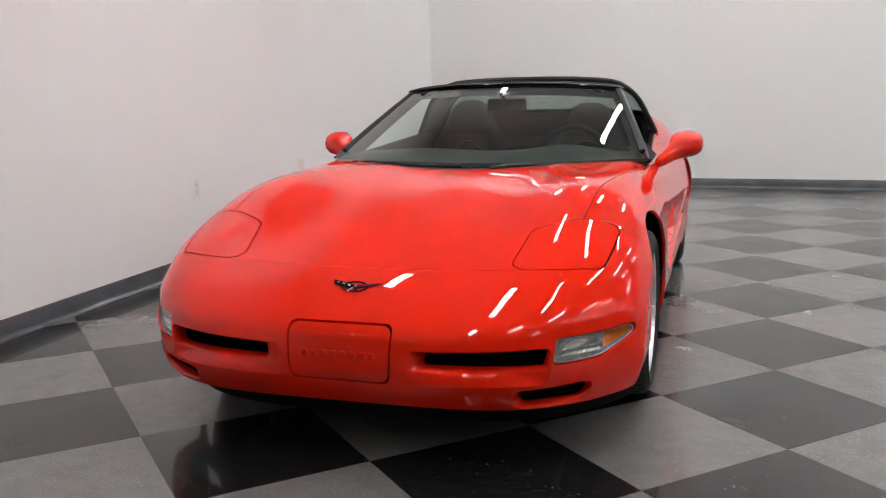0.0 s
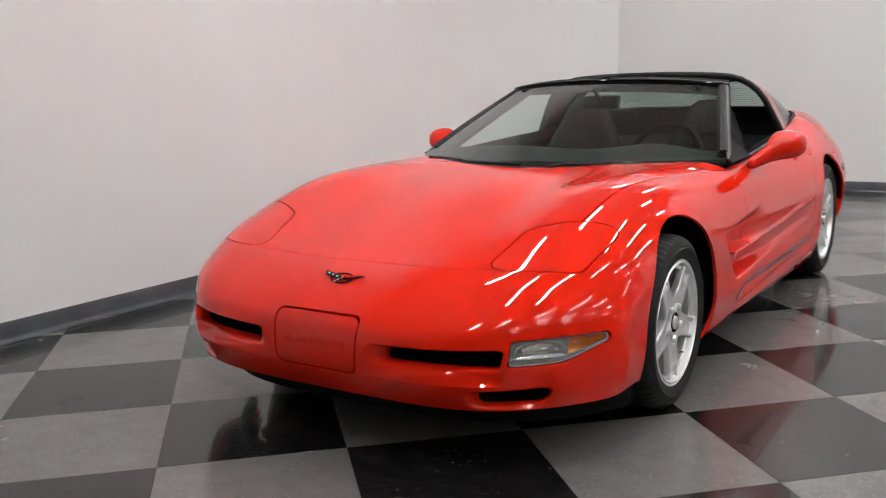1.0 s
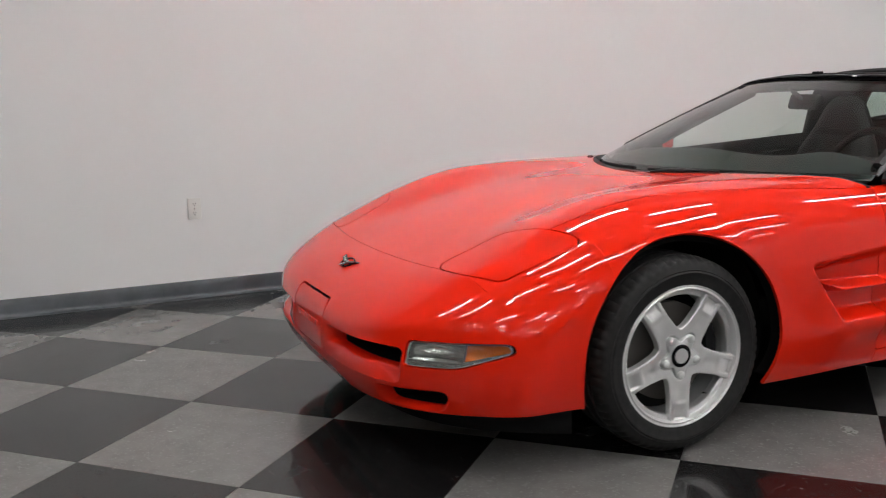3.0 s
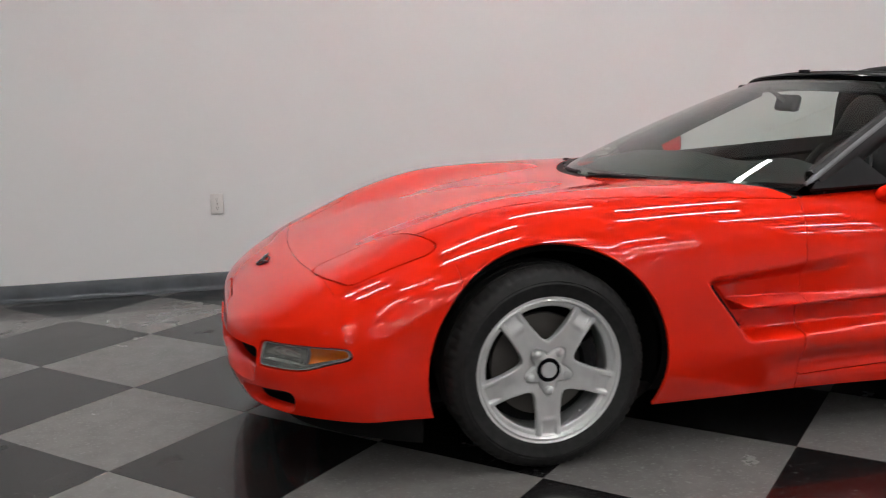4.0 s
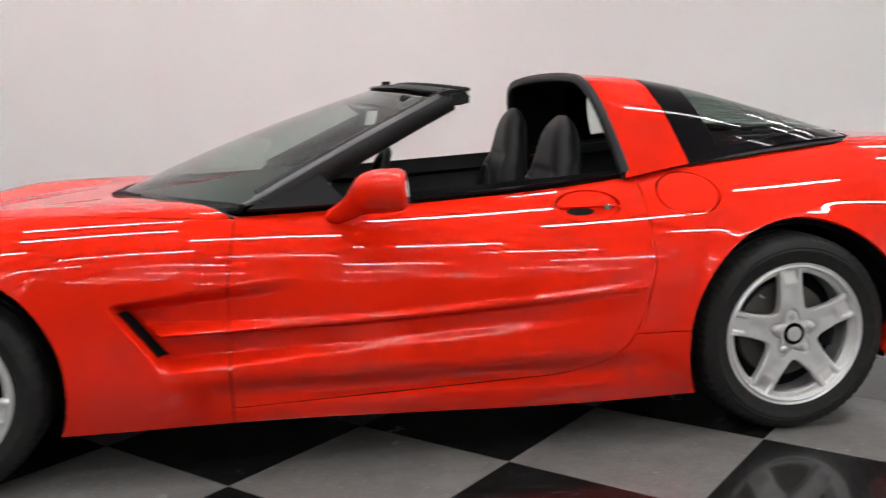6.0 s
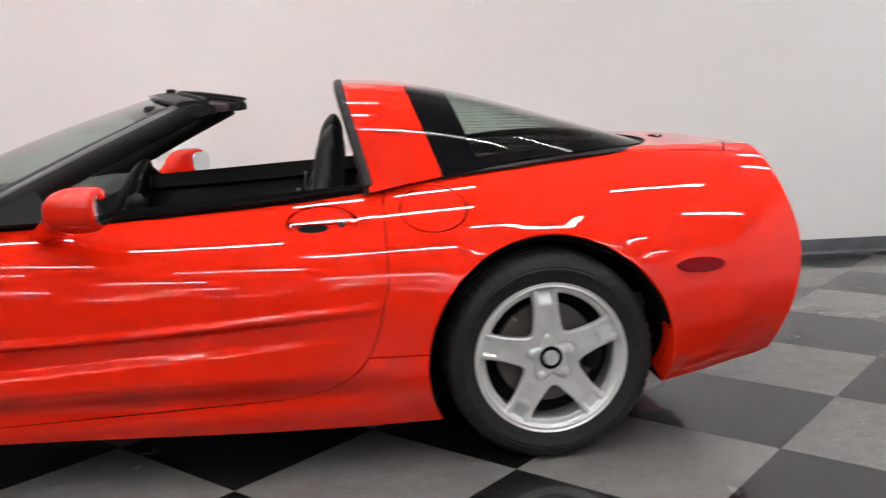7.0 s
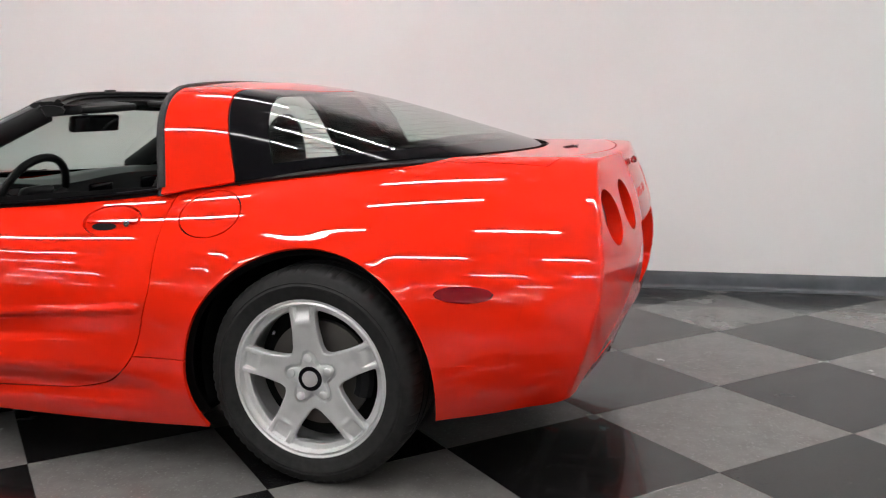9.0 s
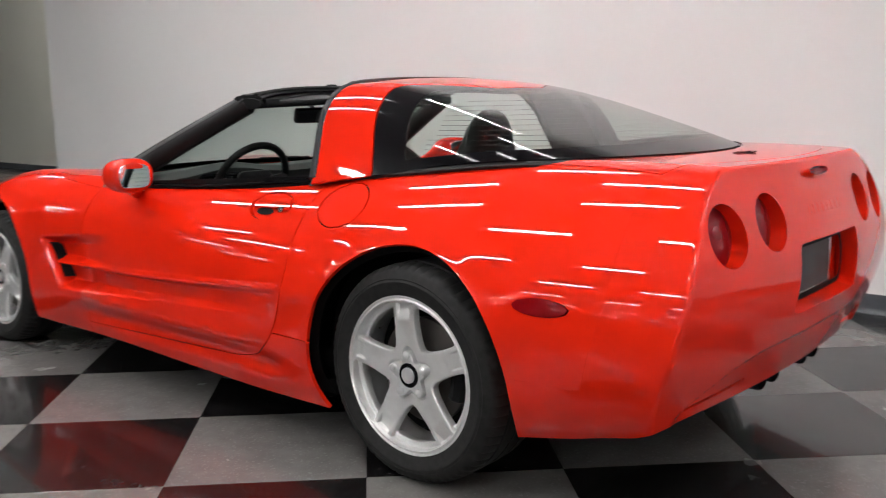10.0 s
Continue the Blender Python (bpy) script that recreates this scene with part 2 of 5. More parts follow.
# ---- smooth surfaces from fields ----
def knots(table, soft=0.0):
    """A smooth curve through (at, value) pairs, as a function of arrays; soft: how far its bends are evened out."""
    xs, ys = np.array(table, float).T
    if soft:
        rough = knots(table)
        fine = np.linspace(xs[0], xs[-1], 160)
        w = np.linspace(-2.5, 2.5, 41)
        k = np.exp(-w * w / 2)
        def out(x):
            # beyond the ends the curve goes on straight
            e = 0.01 * (xs[-1] - xs[0])
            s0 = (rough(xs[0] + e) - ys[0]) / e
            s1 = (ys[-1] - rough(xs[-1] - e)) / e
            return rough(x) + np.minimum(0, x - xs[0]) * s0 + np.maximum(0, x - xs[-1]) * s1
        ys = sum(c * out(fine + o * soft) for c, o in zip(k, w)) / k.sum()
        xs = fine
    d = np.gradient(ys, xs) if len(xs) > 2 else np.full(2, (ys[1] - ys[0]) / (xs[1] - xs[0]))
    def f(x):
        x = np.clip(x, xs[0], xs[-1])
        i = np.clip(np.searchsorted(xs, x) - 1, 0, len(xs) - 2)
        h = xs[i + 1] - xs[i]
        t = (x - xs[i]) / h
        return ys[i] * (1 + 2 * t) * (1 - t) ** 2 + d[i] * h * t * (1 - t) ** 2 + ys[i + 1] * t * t * (3 - 2 * t) + d[i + 1] * h * t * t * (t - 1)
    return f


def smax(a, b, k):
    h = np.clip(0.5 + 0.5 * (a - b) / k, 0, 1)
    return b * (1 - h) + a * h + k * h * (1 - h)


def smin(a, b, k):
    return -smax(-a, -b, k)


def step(lo, hi, x):
    t = np.clip((x - lo) / (hi - lo), 0, 1)
    return t * t * (3 - 2 * t)


def hill(x):
    return np.exp(-x * x)


def poly(px, py, corners, r):
    """Signed field of a convex polygon with rounded corners (negative inside); corners run anticlockwise."""
    f = None
    for (x0, y0), (x1, y1) in zip(corners, corners[1:] + corners[:1]):
        dx, dy = x1 - x0, y1 - y0
        n = math.hypot(dx, dy)
        d = ((px - x0) * dy - (py - y0) * dx) / n
        f = d if f is None else smax(f, d, r)
    return f


def grad(F, P, e=0.002):
    g = np.empty_like(P)
    for i in range(3):
        d = np.zeros(3)
        d[i] = e
        g[:, i] = (F(*(P + d).T) - F(*(P - d).T)) / (2 * e)
    return g


def isosurface(F, lo, hi, h):
    """Quads on F = 0 inside a box, with vertices drawn onto the surface and normals from the field."""
    n = [int(math.ceil((b - a) / h)) + 1 for a, b in zip(lo, hi)]
    ax = [a + h * np.arange(m) for a, m in zip(lo, n)]
    val = F(ax[0][:, None, None], ax[1][None, :, None], ax[2][None, None, :]) + np.zeros(n)
    inside = val < 0
    cells = [m - 1 for m in n]
    count = np.zeros(cells)
    total = np.zeros((*cells, 3))
    for axis in range(3):
        o1, o2 = [i for i in range(3) if i != axis]
        for a in (0, 1):
            for b in (0, 1):
                s0 = [slice(0, m - 1) for m in n]
                s0[o1], s0[o2] = slice(a, n[o1] - 1 + a), slice(b, n[o2] - 1 + b)
                s1 = list(s0)
                s1[axis] = slice(1, n[axis])
                v0, v1 = val[tuple(s0)], val[tuple(s1)]
                cut = (v0 < 0) != (v1 < 0)
                t = np.where(cut, v0 / np.where(cut, v0 - v1, 1), 0)
                count += cut
                total[..., axis] += t * cut
                total[..., o1] += a * cut
                total[..., o2] += b * cut
    used = count > 0
    idx = -np.ones(cells, int)
    idx[used] = np.arange(used.sum())
    base = np.stack(np.nonzero(used), -1)
    P = np.array(lo) + h * (base + total[used] / count[used][:, None])
    for _ in range(4):
        g = grad(F, P)
        v = F(*P.T)
        P = P - np.clip(v / np.maximum((g * g).sum(1), 1e-6), -h, h)[:, None] * g
    faces = []
    for axis in range(3):
        o1, o2 = [(1, 2), (2, 0), (0, 1)][axis]
        s0, s1 = [slice(None)] * 3, [slice(None)] * 3
        s0[axis], s1[axis] = slice(0, n[axis] - 1), slice(1, n[axis])
        for o in (o1, o2):
            s0[o] = s1[o] = slice(1, n[o] - 1)
        a, b = inside[tuple(s0)], inside[tuple(s1)]
        for flip, sel in ((False, a & ~b), (True, ~a & b)):
            c = np.stack(np.nonzero(sel), -1)
            c[:, o1] += 1
            c[:, o2] += 1
            quad = []
            for d1, d2 in ((1, 1), (0, 1), (0, 0), (1, 0)):
                k = c.copy()
                k[:, o1] -= d1
                k[:, o2] -= d2
                quad.append(idx[k[:, 0], k[:, 1], k[:, 2]])
            q = np.stack(quad, 1)
            faces.append(q[:, ::-1] if flip else q)
    g = grad(F, P)
    N = g / np.linalg.norm(g, axis=1)[:, None]
    return P, N, [tuple(f) for f in np.concatenate(faces)]


def keep(mesh, f):
    """The part of a mesh (points, normals, faces) where the field f(x, y, z) is negative, cut clean along its edge."""
    P, N, faces = mesh
    if not len(faces):
        return mesh
    d = f(*P.T) + np.zeros(len(P))
    d = np.where(np.abs(d) < 1e-6, 1e-6, d)
    pts, nrm = [], []
    new_of, cut_of, out = {}, {}, []
    def old(i):
        if i not in new_of:
            new_of[i] = len(pts)
            pts.append(P[i])
            nrm.append(N[i])
        return new_of[i]
    def between(i, j):
        key = (i, j) if i < j else (j, i)
        if key not in cut_of:
            t = d[i] / (d[i] - d[j])
            cut_of[key] = len(pts)
            pts.append(P[i] + t * (P[j] - P[i]))
            n = N[i] + t * (N[j] - N[i])
            nrm.append(n / max(1e-9, np.linalg.norm(n)))
        return cut_of[key]
    for face in faces:
        ins = [d[i] < 0 for i in face]
        if all(ins):
            out.append(tuple(old(i) for i in face))
        elif any(ins):
            ring = []
            for k, i in enumerate(face):
                j = face[(k + 1) % len(face)]
                if d[i] < 0:
                    ring.append(old(i))
                if (d[i] < 0) != (d[j] < 0):
                    ring.append(between(i, j))
            if len(ring) > 2:
                out.append(tuple(ring))
    return np.array(pts).reshape(-1, 3), np.array(nrm).reshape(-1, 3), out


def panel(name, mesh, material, parent, label="", rim=0.014, sink=0.0):
    """Sheet panel: the surface and an inward-turned edge of the given depth."""
    P, N, faces = mesh
    P = P - N * sink
    edges = {}
    for f in faces:
        for k in range(len(f)):
            a, b = f[k], f[(k + 1) % len(f)]
            if (b, a) in edges:
                del edges[(b, a)]
            else:
                edges[(a, b)] = 1
    pts, nrm, out = list(P), list(N), list(faces)
    if rim:
        top, low = {}, {}
        for a, b in edges:
            for i in (a, b):
                if i not in top:
                    top[i] = len(pts)
                    pts.append(P[i])
                    nrm.append((0, 0, 0))
                    low[i] = len(pts)
                    pts.append(P[i] - N[i] * rim)
                    nrm.append((0, 0, 0))
            out.append((top[b], top[a], low[a], low[b]))
    return finish(name, pts, out, material, parent, label, True, nrm)


def mirrored(mesh):
    P, N, faces = mesh
    return P * (-1, 1, 1), N * (-1, 1, 1), [tuple(reversed(f)) for f in faces]


# ---- the hall ----
WX, WY0, WY1, EX, HIGH = -2.19, -15.5, 6.93, 17.5, 4.3
RECESS_X, RECESS_Y = -4.6, -5.45


def wall(name, lo, hi, material, label):
    bm = box(lo, hi)
    return tagged(part(name, bm, material, None, "", False), label, "wall", "", "structure")


wall("wall_west", (WX - 0.2, RECESS_Y, 0), (WX, WY1 + 0.2, HIGH), WALL, "plain white painted showroom wall with small scuffs")
wall("wall_north", (WX, WY1, 0), (EX, WY1 + 0.2, HIGH), WALL, "plain white painted end wall of the showroom")
wall("wall_recess", (RECESS_X - 0.2, WY0 - 0.2, 0), (RECESS_X, RECESS_Y, HIGH), WALL2, "cream white painted wall set back beyond the corner")
wall("wall_return", (RECESS_X - 0.2, RECESS_Y, 0), (WX - 0.2, RECESS_Y + 0.2, HIGH), WALL2, "short cream white return wall at the recess")
# the next two walls are unseen, darkened so the car reflects little
wall("wall_south", (RECESS_X, WY0 - 0.2, 0), (EX, WY0, HIGH), WALL3, "unseen end wall, dark to stand for the dim hall")
wall("wall_east", (EX, WY0 - 0.2, 0), (EX + 0.2, WY1 + 0.2, HIGH), WALL3, "unseen far wall, dark to stand for the dim hall")
tagged(part("ceiling", box((RECESS_X - 0.2, WY0 - 0.2, HIGH), (EX + 0.2, WY1 + 0.2, HIGH + 0.2)), CEILING, None, "", False),
       "plain white ceiling with rows of strip lamps", "ceiling", "", "structure")


def baseboard(name, start, end, inward):
    """Coved vinyl base: a tall flat face, a rounded top and a toe that curves out onto the floor, with a metal-bright edge."""
    a, b, n = Vector(start), Vector(end), Vector(inward)
    prof = [(0.001, 0.102), (0.004, 0.102), (0.007, 0.098), (0.008, 0.03), (0.011, 0.016), (0.018, 0.0085), (0.030, 0.0062), (0.035, 0.0048), (0.036, 0.001), (0.001, 0.001)]
    bm = bmesh.new()
    r0 = [bm.verts.new(a + n * d + Vector((0, 0, z))) for d, z in prof]
    r1 = [bm.verts.new(b + n * d + Vector((0, 0, z))) for d, z in prof]
    for i in range(len(prof)):
        j = (i + 1) % len(prof)
        bm.faces.new((r0[i], r0[j], r1[j], r1[i]))
    bm.faces.new(r0)
    bm.faces.new(r1)
    bmesh.ops.recalc_face_normals(bm, faces=bm.faces)
    tagged(part(name, bm, COVE_BASE, None, "", True, 50), "dark grey vinyl cove baseboard along the wall", "baseboard", "", "structure")


baseboard("baseboard_west", (WX, RECESS_Y, 0), (WX, WY1, 0), (1, 0, 0))
baseboard("baseboard_north", (WX, WY1, 0), (EX, WY1, 0), (0, -1, 0))
baseboard("baseboard_recess", (RECESS_X, WY0, 0), (RECESS_X, RECESS_Y, 0), (1, 0, 0))
baseboard("baseboard_south", (RECESS_X, WY0, 0), (EX, WY0, 0), (0, 1, 0))


def outlet(y, z):
    ob = tagged(part("wall_outlet", box((WX + 0.0005, y - 0.037, z - 0.060), (WX + 0.008, y + 0.037, z + 0.060), 0.003), IVORY),
                "ivory duplex power outlet set in the white wall", "outlet", "outlets on the wall")
    for dz in (-0.026, 0.026):
        face = part("socket", lathe([(WX + 0.0085, 0.0001), (WX + 0.0085, 0.015), (WX + 0.006, 0.017)], 20), IVORY, ob)
        face.matrix_basis = Matrix.Translation((0, y, z + dz))
        for dy, w, h in ((-0.006, 0.0016, 0.008), (0.006, 0.0016, 0.006)):
            part("slot", box((WX + 0.008, y + dy - w, z + dz - h / 2 + 0.003), (WX + 0.0093, y + dy + w, z + dz + h / 2 + 0.003)), SLOT, face).matrix_basis = Matrix.Translation((0, -y, -z - dz))
        part("slot", box((WX + 0.008, y - 0.0025, z + dz - 0.011), (WX + 0.0093, y + 0.0025, z + dz - 0.006)), SLOT, face).matrix_basis = Matrix.Translation((0, -y, -z - dz))
    part("screw", box((WX + 0.008, y - 0.003, z - 0.003), (WX + 0.0092, y + 0.003, z + 0.003), 0.001), CHROME, ob)


outlet(-0.98, 0.515)
outlet(3.38, 0.535)
outlet(1.78, 0.535)


def strip_lamp():
    """Ceiling lamp: a narrow enamelled tray with one lit lens strip and end caps."""
    e = new("ceiling_light")
    part("housing", box((-0.060, -0.61, -0.070), (0.060, 0.61, 0.0), 0.012), HOUSING, e)
    part("lens", box((-0.045, -0.59, -0.079), (0.045, 0.59, -0.068), 0.002), TUBE, e, "lit white lamp lens")
    for x in (-0.050, 0.050):
        part("rail", box((x - 0.004, -0.60, -0.086), (x + 0.004, 0.60, -0.064), 0.002), HOUSING, e)
    for y in (-0.60, 0.60):
        part("end_cap", box((-0.054, y - 0.010, -0.087), (0.054, y + 0.010, -0.064), 0.003), HOUSING, e)
    return tagged(e, "white strip lamp, lit, under the ceiling", "ceiling light", "strip lamps under the ceiling")


# parallel rows of lamps, (x, y), over the bay by the walls, the hall beside it and the recess
# these two are added, with no source known, to brighten the recess wall
LAMPS = [(-2.7, -6.0), (-2.7, -10.0)]
# the first row, by the west wall, is likewise added to lift wall and hood
for i, x in enumerate((-1.25, 0.05, 1.30, 2.60, 4.30, 6.20, 8.40, 10.9, 13.6, 16.2)):
    for j, y in enumerate([-0.25 + 2.44 * k for k in range(-6, 3)]):
        y += (1.22, 0.0, 0.0, 1.22, 0.0)[i % 5]
        # shifted to keep the end wall bright without streaks in the windshield
        if i < 2 and y > 4:
            y = 6.25
        if (i == 0 and y > -2 and j % 2 == 0) or (0 < i < 4 and y > -3.0) or (i > 3 and y > -6.0) or (i > (1 if y > -3.0 else 4) and (i + j) % 2 == 0):
            LAMPS.append((x, y))
first = None
for x, y in LAMPS:
    m = pose(x, y, HIGH)
    if first is None:
        first = strip_lamp()
        first.matrix_basis = m
    else:
        copy_thing(first, m)


# ---- the car: fields of its outer skin ----
# The car stands along y with its nose to -y; front axle at y = 0, middle at x = 0.
top_mid = knots([(-1.1, 0.34), (-0.95, 0.455), (-0.86, 0.515), (-0.785, 0.556), (-0.70, 0.592), (-0.5, 0.660), (-0.3, 0.716), (-0.1, 0.762), (0.15, 0.797), (0.45, 0.818),
                 (0.9, 0.828), (1.3, 0.847), (1.6, 0.862), (2.1, 0.895), (2.4, 0.918), (2.9, 0.956), (3.2, 0.957), (3.45, 0.949), (3.7, 0.925)], 0.05)
crest_h = knots([(-0.9, 0.0), (-0.62, 0.01), (-0.36, 0.041), (-0.11, 0.047), (0.14, 0.027), (0.51, 0.006), (0.9, 0.0), (3.7, 0.0)], 0.05)
valley_h = knots([(-0.9, 0.0), (-0.65, 0.001), (-0.2, 0.014), (0.12, 0.012), (0.40, 0.0), (1.2, 0.0), (3.7, 0.0)], 0.07)
drop_k = knots([(-1.0, 0.5), (-0.6, 0.7), (-0.3, 0.7), (0.2, 0.8), (0.9, 0.5), (1.4, 1.0), (2.0, 1.3), (2.8, 1.2), (3.6, 1.0)], 0.08)
half_w = knots([(-1.0, 0.904), (0.0, 0.908), (1.0, 0.909), (2.0, 0.918), (2.7, 0.928), (3.1, 0.908), (3.25, 0.890), (3.4, 0.864), (3.5, 0.838), (3.7, 0.76)], 0.08)
tuck_k = knots([(-1.0, 1.25), (0.0, 1.25), (1.0, 1.25), (2.0, 1.25), (2.5, 1.4), (3.0, 1.5), (3.5, 1.5)], 0.08)
rear_y = knots([(0.10, 3.35), (0.20, 3.425), (0.35, 3.503), (0.5, 3.558), (0.65, 3.575), (0.8, 3.543), (0.93, 3.492), (1.0, 3.46)], 0.02)
nose_y = knots([(0.0, -0.80), (0.16, -0.885), (0.24, -0.935), (0.32, -0.957), (0.40, -0.950), (0.5, -0.92), (0.7, -0.78)], 0.02)
rib_z = knots([(0.4, 0.462), (0.82, 0.471), (1.42, 0.488), (2.14, 0.530), (2.6, 0.55)], 0.05)


def tail_y(a, z):
    """Where the tail ends at a distance a from the middle and a height z."""
    return rear_y(z) - 0.105 * a * a - 0.02 * a ** 6


def skin_top(a, y):
    t = top_mid(y) + crest_h(y) * hill((a - 0.60) / 0.24) - valley_h(y) * hill((a - 0.38) / 0.16)
    return t - drop_k(y) * np.maximum(0, a - 0.60) ** 2 - 0.045 * a * a * step(0.2, -0.7, y)


def skin_side(y, z):
    w = half_w(y)
    hi = np.maximum(0, z - 0.50)
    w = w - (0.55 + 0.45 * step(0.3, 2.2, y)) * hi ** 2 - 0.35 * hi ** 2 * step(-0.2, 0.9, y) - tuck_k(y) * np.maximum(0, 0.36 - z) ** 2 - 1.5 * step(2.65, 3.50, y) * np.maximum(0, 0.50 - z) ** 2
    # scooped cove behind the front wheel, running out along the door
    rib = rib_z(y)
    front = step(0.0, 0.032, y - (0.500 + 0.75 * np.maximum(0, 0.55 - z)))
    upper = step(0.0, 0.05, 0.566 + 0.10 * (y - 0.5) - z) * step(-0.004, 0.02, z - rib) * (1 - step(0.58, 1.15, y))
    lower = step(-0.006, 0.012, rib - 0.012 - z) * step(0.0, 0.03, z - (0.350 + 0.055 * (y - 0.66)))
    low_run = 1 - step(1.5, 2.14, y)
    pit = (1 - step(0.045, 0.085, y - (0.500 + 0.75 * np.maximum(0, 0.55 - z)))) * step(0.0, 0.05, 0.566 - z) * step(0.0, 0.03, z - 0.352)
    w = w - front * np.maximum(0.078 * pit, 0.072 * upper + lower * (0.062 * (1 - step(0.55, 1.3, y)) + 0.018 * low_run))
    # the door's lower edge draws in above the sill
    w = w - 0.026 * hill((z - 0.268) / 0.040) * step(0.70, 0.95, y) * (1 - step(1.95, 2.25, y))
    # proud rib along the door
    w = w + 0.007 * front * hill((z - rib) / 0.012) * (1 - step(2.10, 2.14, y)) * step(0.62, 0.9, y)
    # the skirt below the cove swells out a little
    w = w + 0.010 * step(0.45, 0.8, y) * (1 - step(1.6, 2.2, y)) * hill((z - 0.325) / 0.05)
    # flares over the wheel openings
    for cy, r in ((0.0, 0.378), (2.66, 0.387)):
        d = np.sqrt((y - cy) ** 2 + (z - 0.33) ** 2)
        w = w + 0.003 * hill((d - r) / 0.030)
    return w


def mouth(a, z):
    return poly(a, z, [(0.190, 0.284), (0.646, 0.290), (0.658, 0.404), (0.205, 0.392)], 0.028)


def duct(a, z):
    return poly(a, z, [(0.530, 0.204), (0.744, 0.214), (0.770, 0.286), (0.530, 0.278)], 0.030)


def skin(x, y, z):
    a = np.abs(x)
    top = (z - skin_top(a, y)) * 0.96
    side = a - skin_side(y, z)
    nose = (nose_y(z) + 0.357 * (a / 0.88) ** 4.3 - y) * 0.85
    # the tail steps in below a crease
    crease = 0.011 * step(0.007, -0.007, z - 0.448 + 0.085 * (a / 0.67) ** 4 * step(0.2, 0.6, a)) * step(0.74, 0.68, a)
    tail = (y - (tail_y(a, z) - crease)) * 0.95
    f = smax(top, side, 0.11 - 0.02 * step(2.6, 3.3, y))
    f = smax(f, nose, 0.042 + 0.078 * step(0.42, 0.56, z))
    return smax(f, tail, 0.010)


def greenhouse(x, y, z):
    a = np.abs(x)
    t = roof_mid(y) - 0.10 * a * a
    w = roof_w(y) - 0.50 * (z - 0.90) - 0.10 * np.maximum(0, z - 1.0) ** 2
    return smax((z - t) * 0.95, (a - w) * 0.88, 0.13)


roof_mid = knots([(1.9, 1.208), (2.05, 1.212), (2.2, 1.207), (2.43, 1.168), (2.6, 1.124), (2.9, 1.035), (3.2, 0.944), (3.4, 0.880)], 0.04)
roof_w = knots([(1.9, 0.750), (2.1, 0.735), (2.36, 0.698), (2.65, 0.672), (2.94, 0.632), (3.1, 0.575), (3.3, 0.46)], 0.05)

H = 0.0102
BODY = isosurface(skin, (-0.981, -1.02, 0.06), (0.981, 3.68, 1.02), H)
CAB = isosurface(greenhouse, (-0.861, 1.95, 0.80), (0.861, 3.45, 1.30), H)


# ---- the car: lines that part the skin (negative inside) ----
def arch(cy, r, zc):
    return lambda x, y, z: np.maximum(np.hypot(y - cy, z - zc) - r, 0.60 - np.abs(x))


f_arch_front, f_arch_rear = arch(0.0, 0.378, 0.325), arch(2.66, 0.387, 0.332)
low_edge = knots([(-1.0, 0.200), (-0.8, 0.206), (-0.6, 0.210), (-0.37, 0.206), (0.38, 0.168), (0.84, 0.172), (2.28, 0.155), (2.9, 0.2), (3.05, 0.222), (3.17, 0.240), (3.29, 0.268), (3.37, 0.285), (3.42, 0.305), (3.5, 0.322), (3.65, 0.36)])
open_w = knots([(0.3, 0.80), (0.9, 0.788), (1.5, 0.758), (2.1, 0.716), (2.36, 0.683), (2.65, 0.657), (2.94, 0.610), (3.1, 0.545), (3.3, 0.40)], 0.04)


def screen_y(a):
    return 0.425 + 0.72 * a * a


def f_opening(x, y, z):
    a = np.abs(x)
    back = y - (3.205 - 0.55 * a * a)
    return smax(smax(smax(a - open_w(y), screen_y(a) - y, 0.02), back, 0.08), 0.70 - z, 0.01)


def f_nose_line(x, y, z):
    a = np.abs(x)
    # over the nose in front of the hood, then back beside the lamp covers to the wheel opening
    g = y - (-0.70 + 0.13 * a * a + 0.33 * step(0.765, 0.81, a))
    return np.minimum(g, np.maximum(z - 0.50, y))


LID = [(0.480, -0.640), (0.518, -0.668), (0.650, -0.648), (0.770, -0.580), (0.796, -0.440), (0.798, -0.330), (0.765, -0.308), (0.640, -0.368), (0.512, -0.436)]


def f_lid(x, y, z):
    return np.maximum(poly(np.abs(x), y, LID, 0.022), 0.40 - z)


def f_hood(x, y, z):
    a = np.abs(x)
    return np.maximum(np.maximum(a - hood_w(y), y - screen_y(a) + 0.012 + 0.018 * step(0.75, 0.3, a)), 0.45 - z)


def f_cowl(x, y, z):
    a = np.abs(x)
    return np.maximum(np.maximum(a - hood_w(y), screen_y(a) - 0.012 - 0.018 * step(0.75, 0.3, a) - y), np.maximum(0.6 - z, y - 1.0))


hood_w = knots([(-0.9, 0.66), (-0.5, 0.66), (-0.27, 0.680), (-0.05, 0.690), (0.25, 0.725), (0.5, 0.765), (0.75, 0.79), (1.0, 0.80)], 0.05)
DOOR = [(0.842, 0.222), (1.94, 0.258), (2.055, 0.315), (2.13, 0.42), (2.165, 0.58), (2.165, 0.99), (0.905, 0.99), (0.846, 0.60)]


def f_door(x, y, z):
    return np.maximum(poly(y, z, DOOR, 0.05 * step(1.6, 1.8, y) * step(0.62, 0.5, z) + 0.006), 0.5 - np.abs(x))


def f_tail_line(x, y, z):
    return np.minimum(3.305 - 0.25 * np.maximum(0, 0.62 - z) - y, np.maximum(z - 0.405, 2.7 - y))


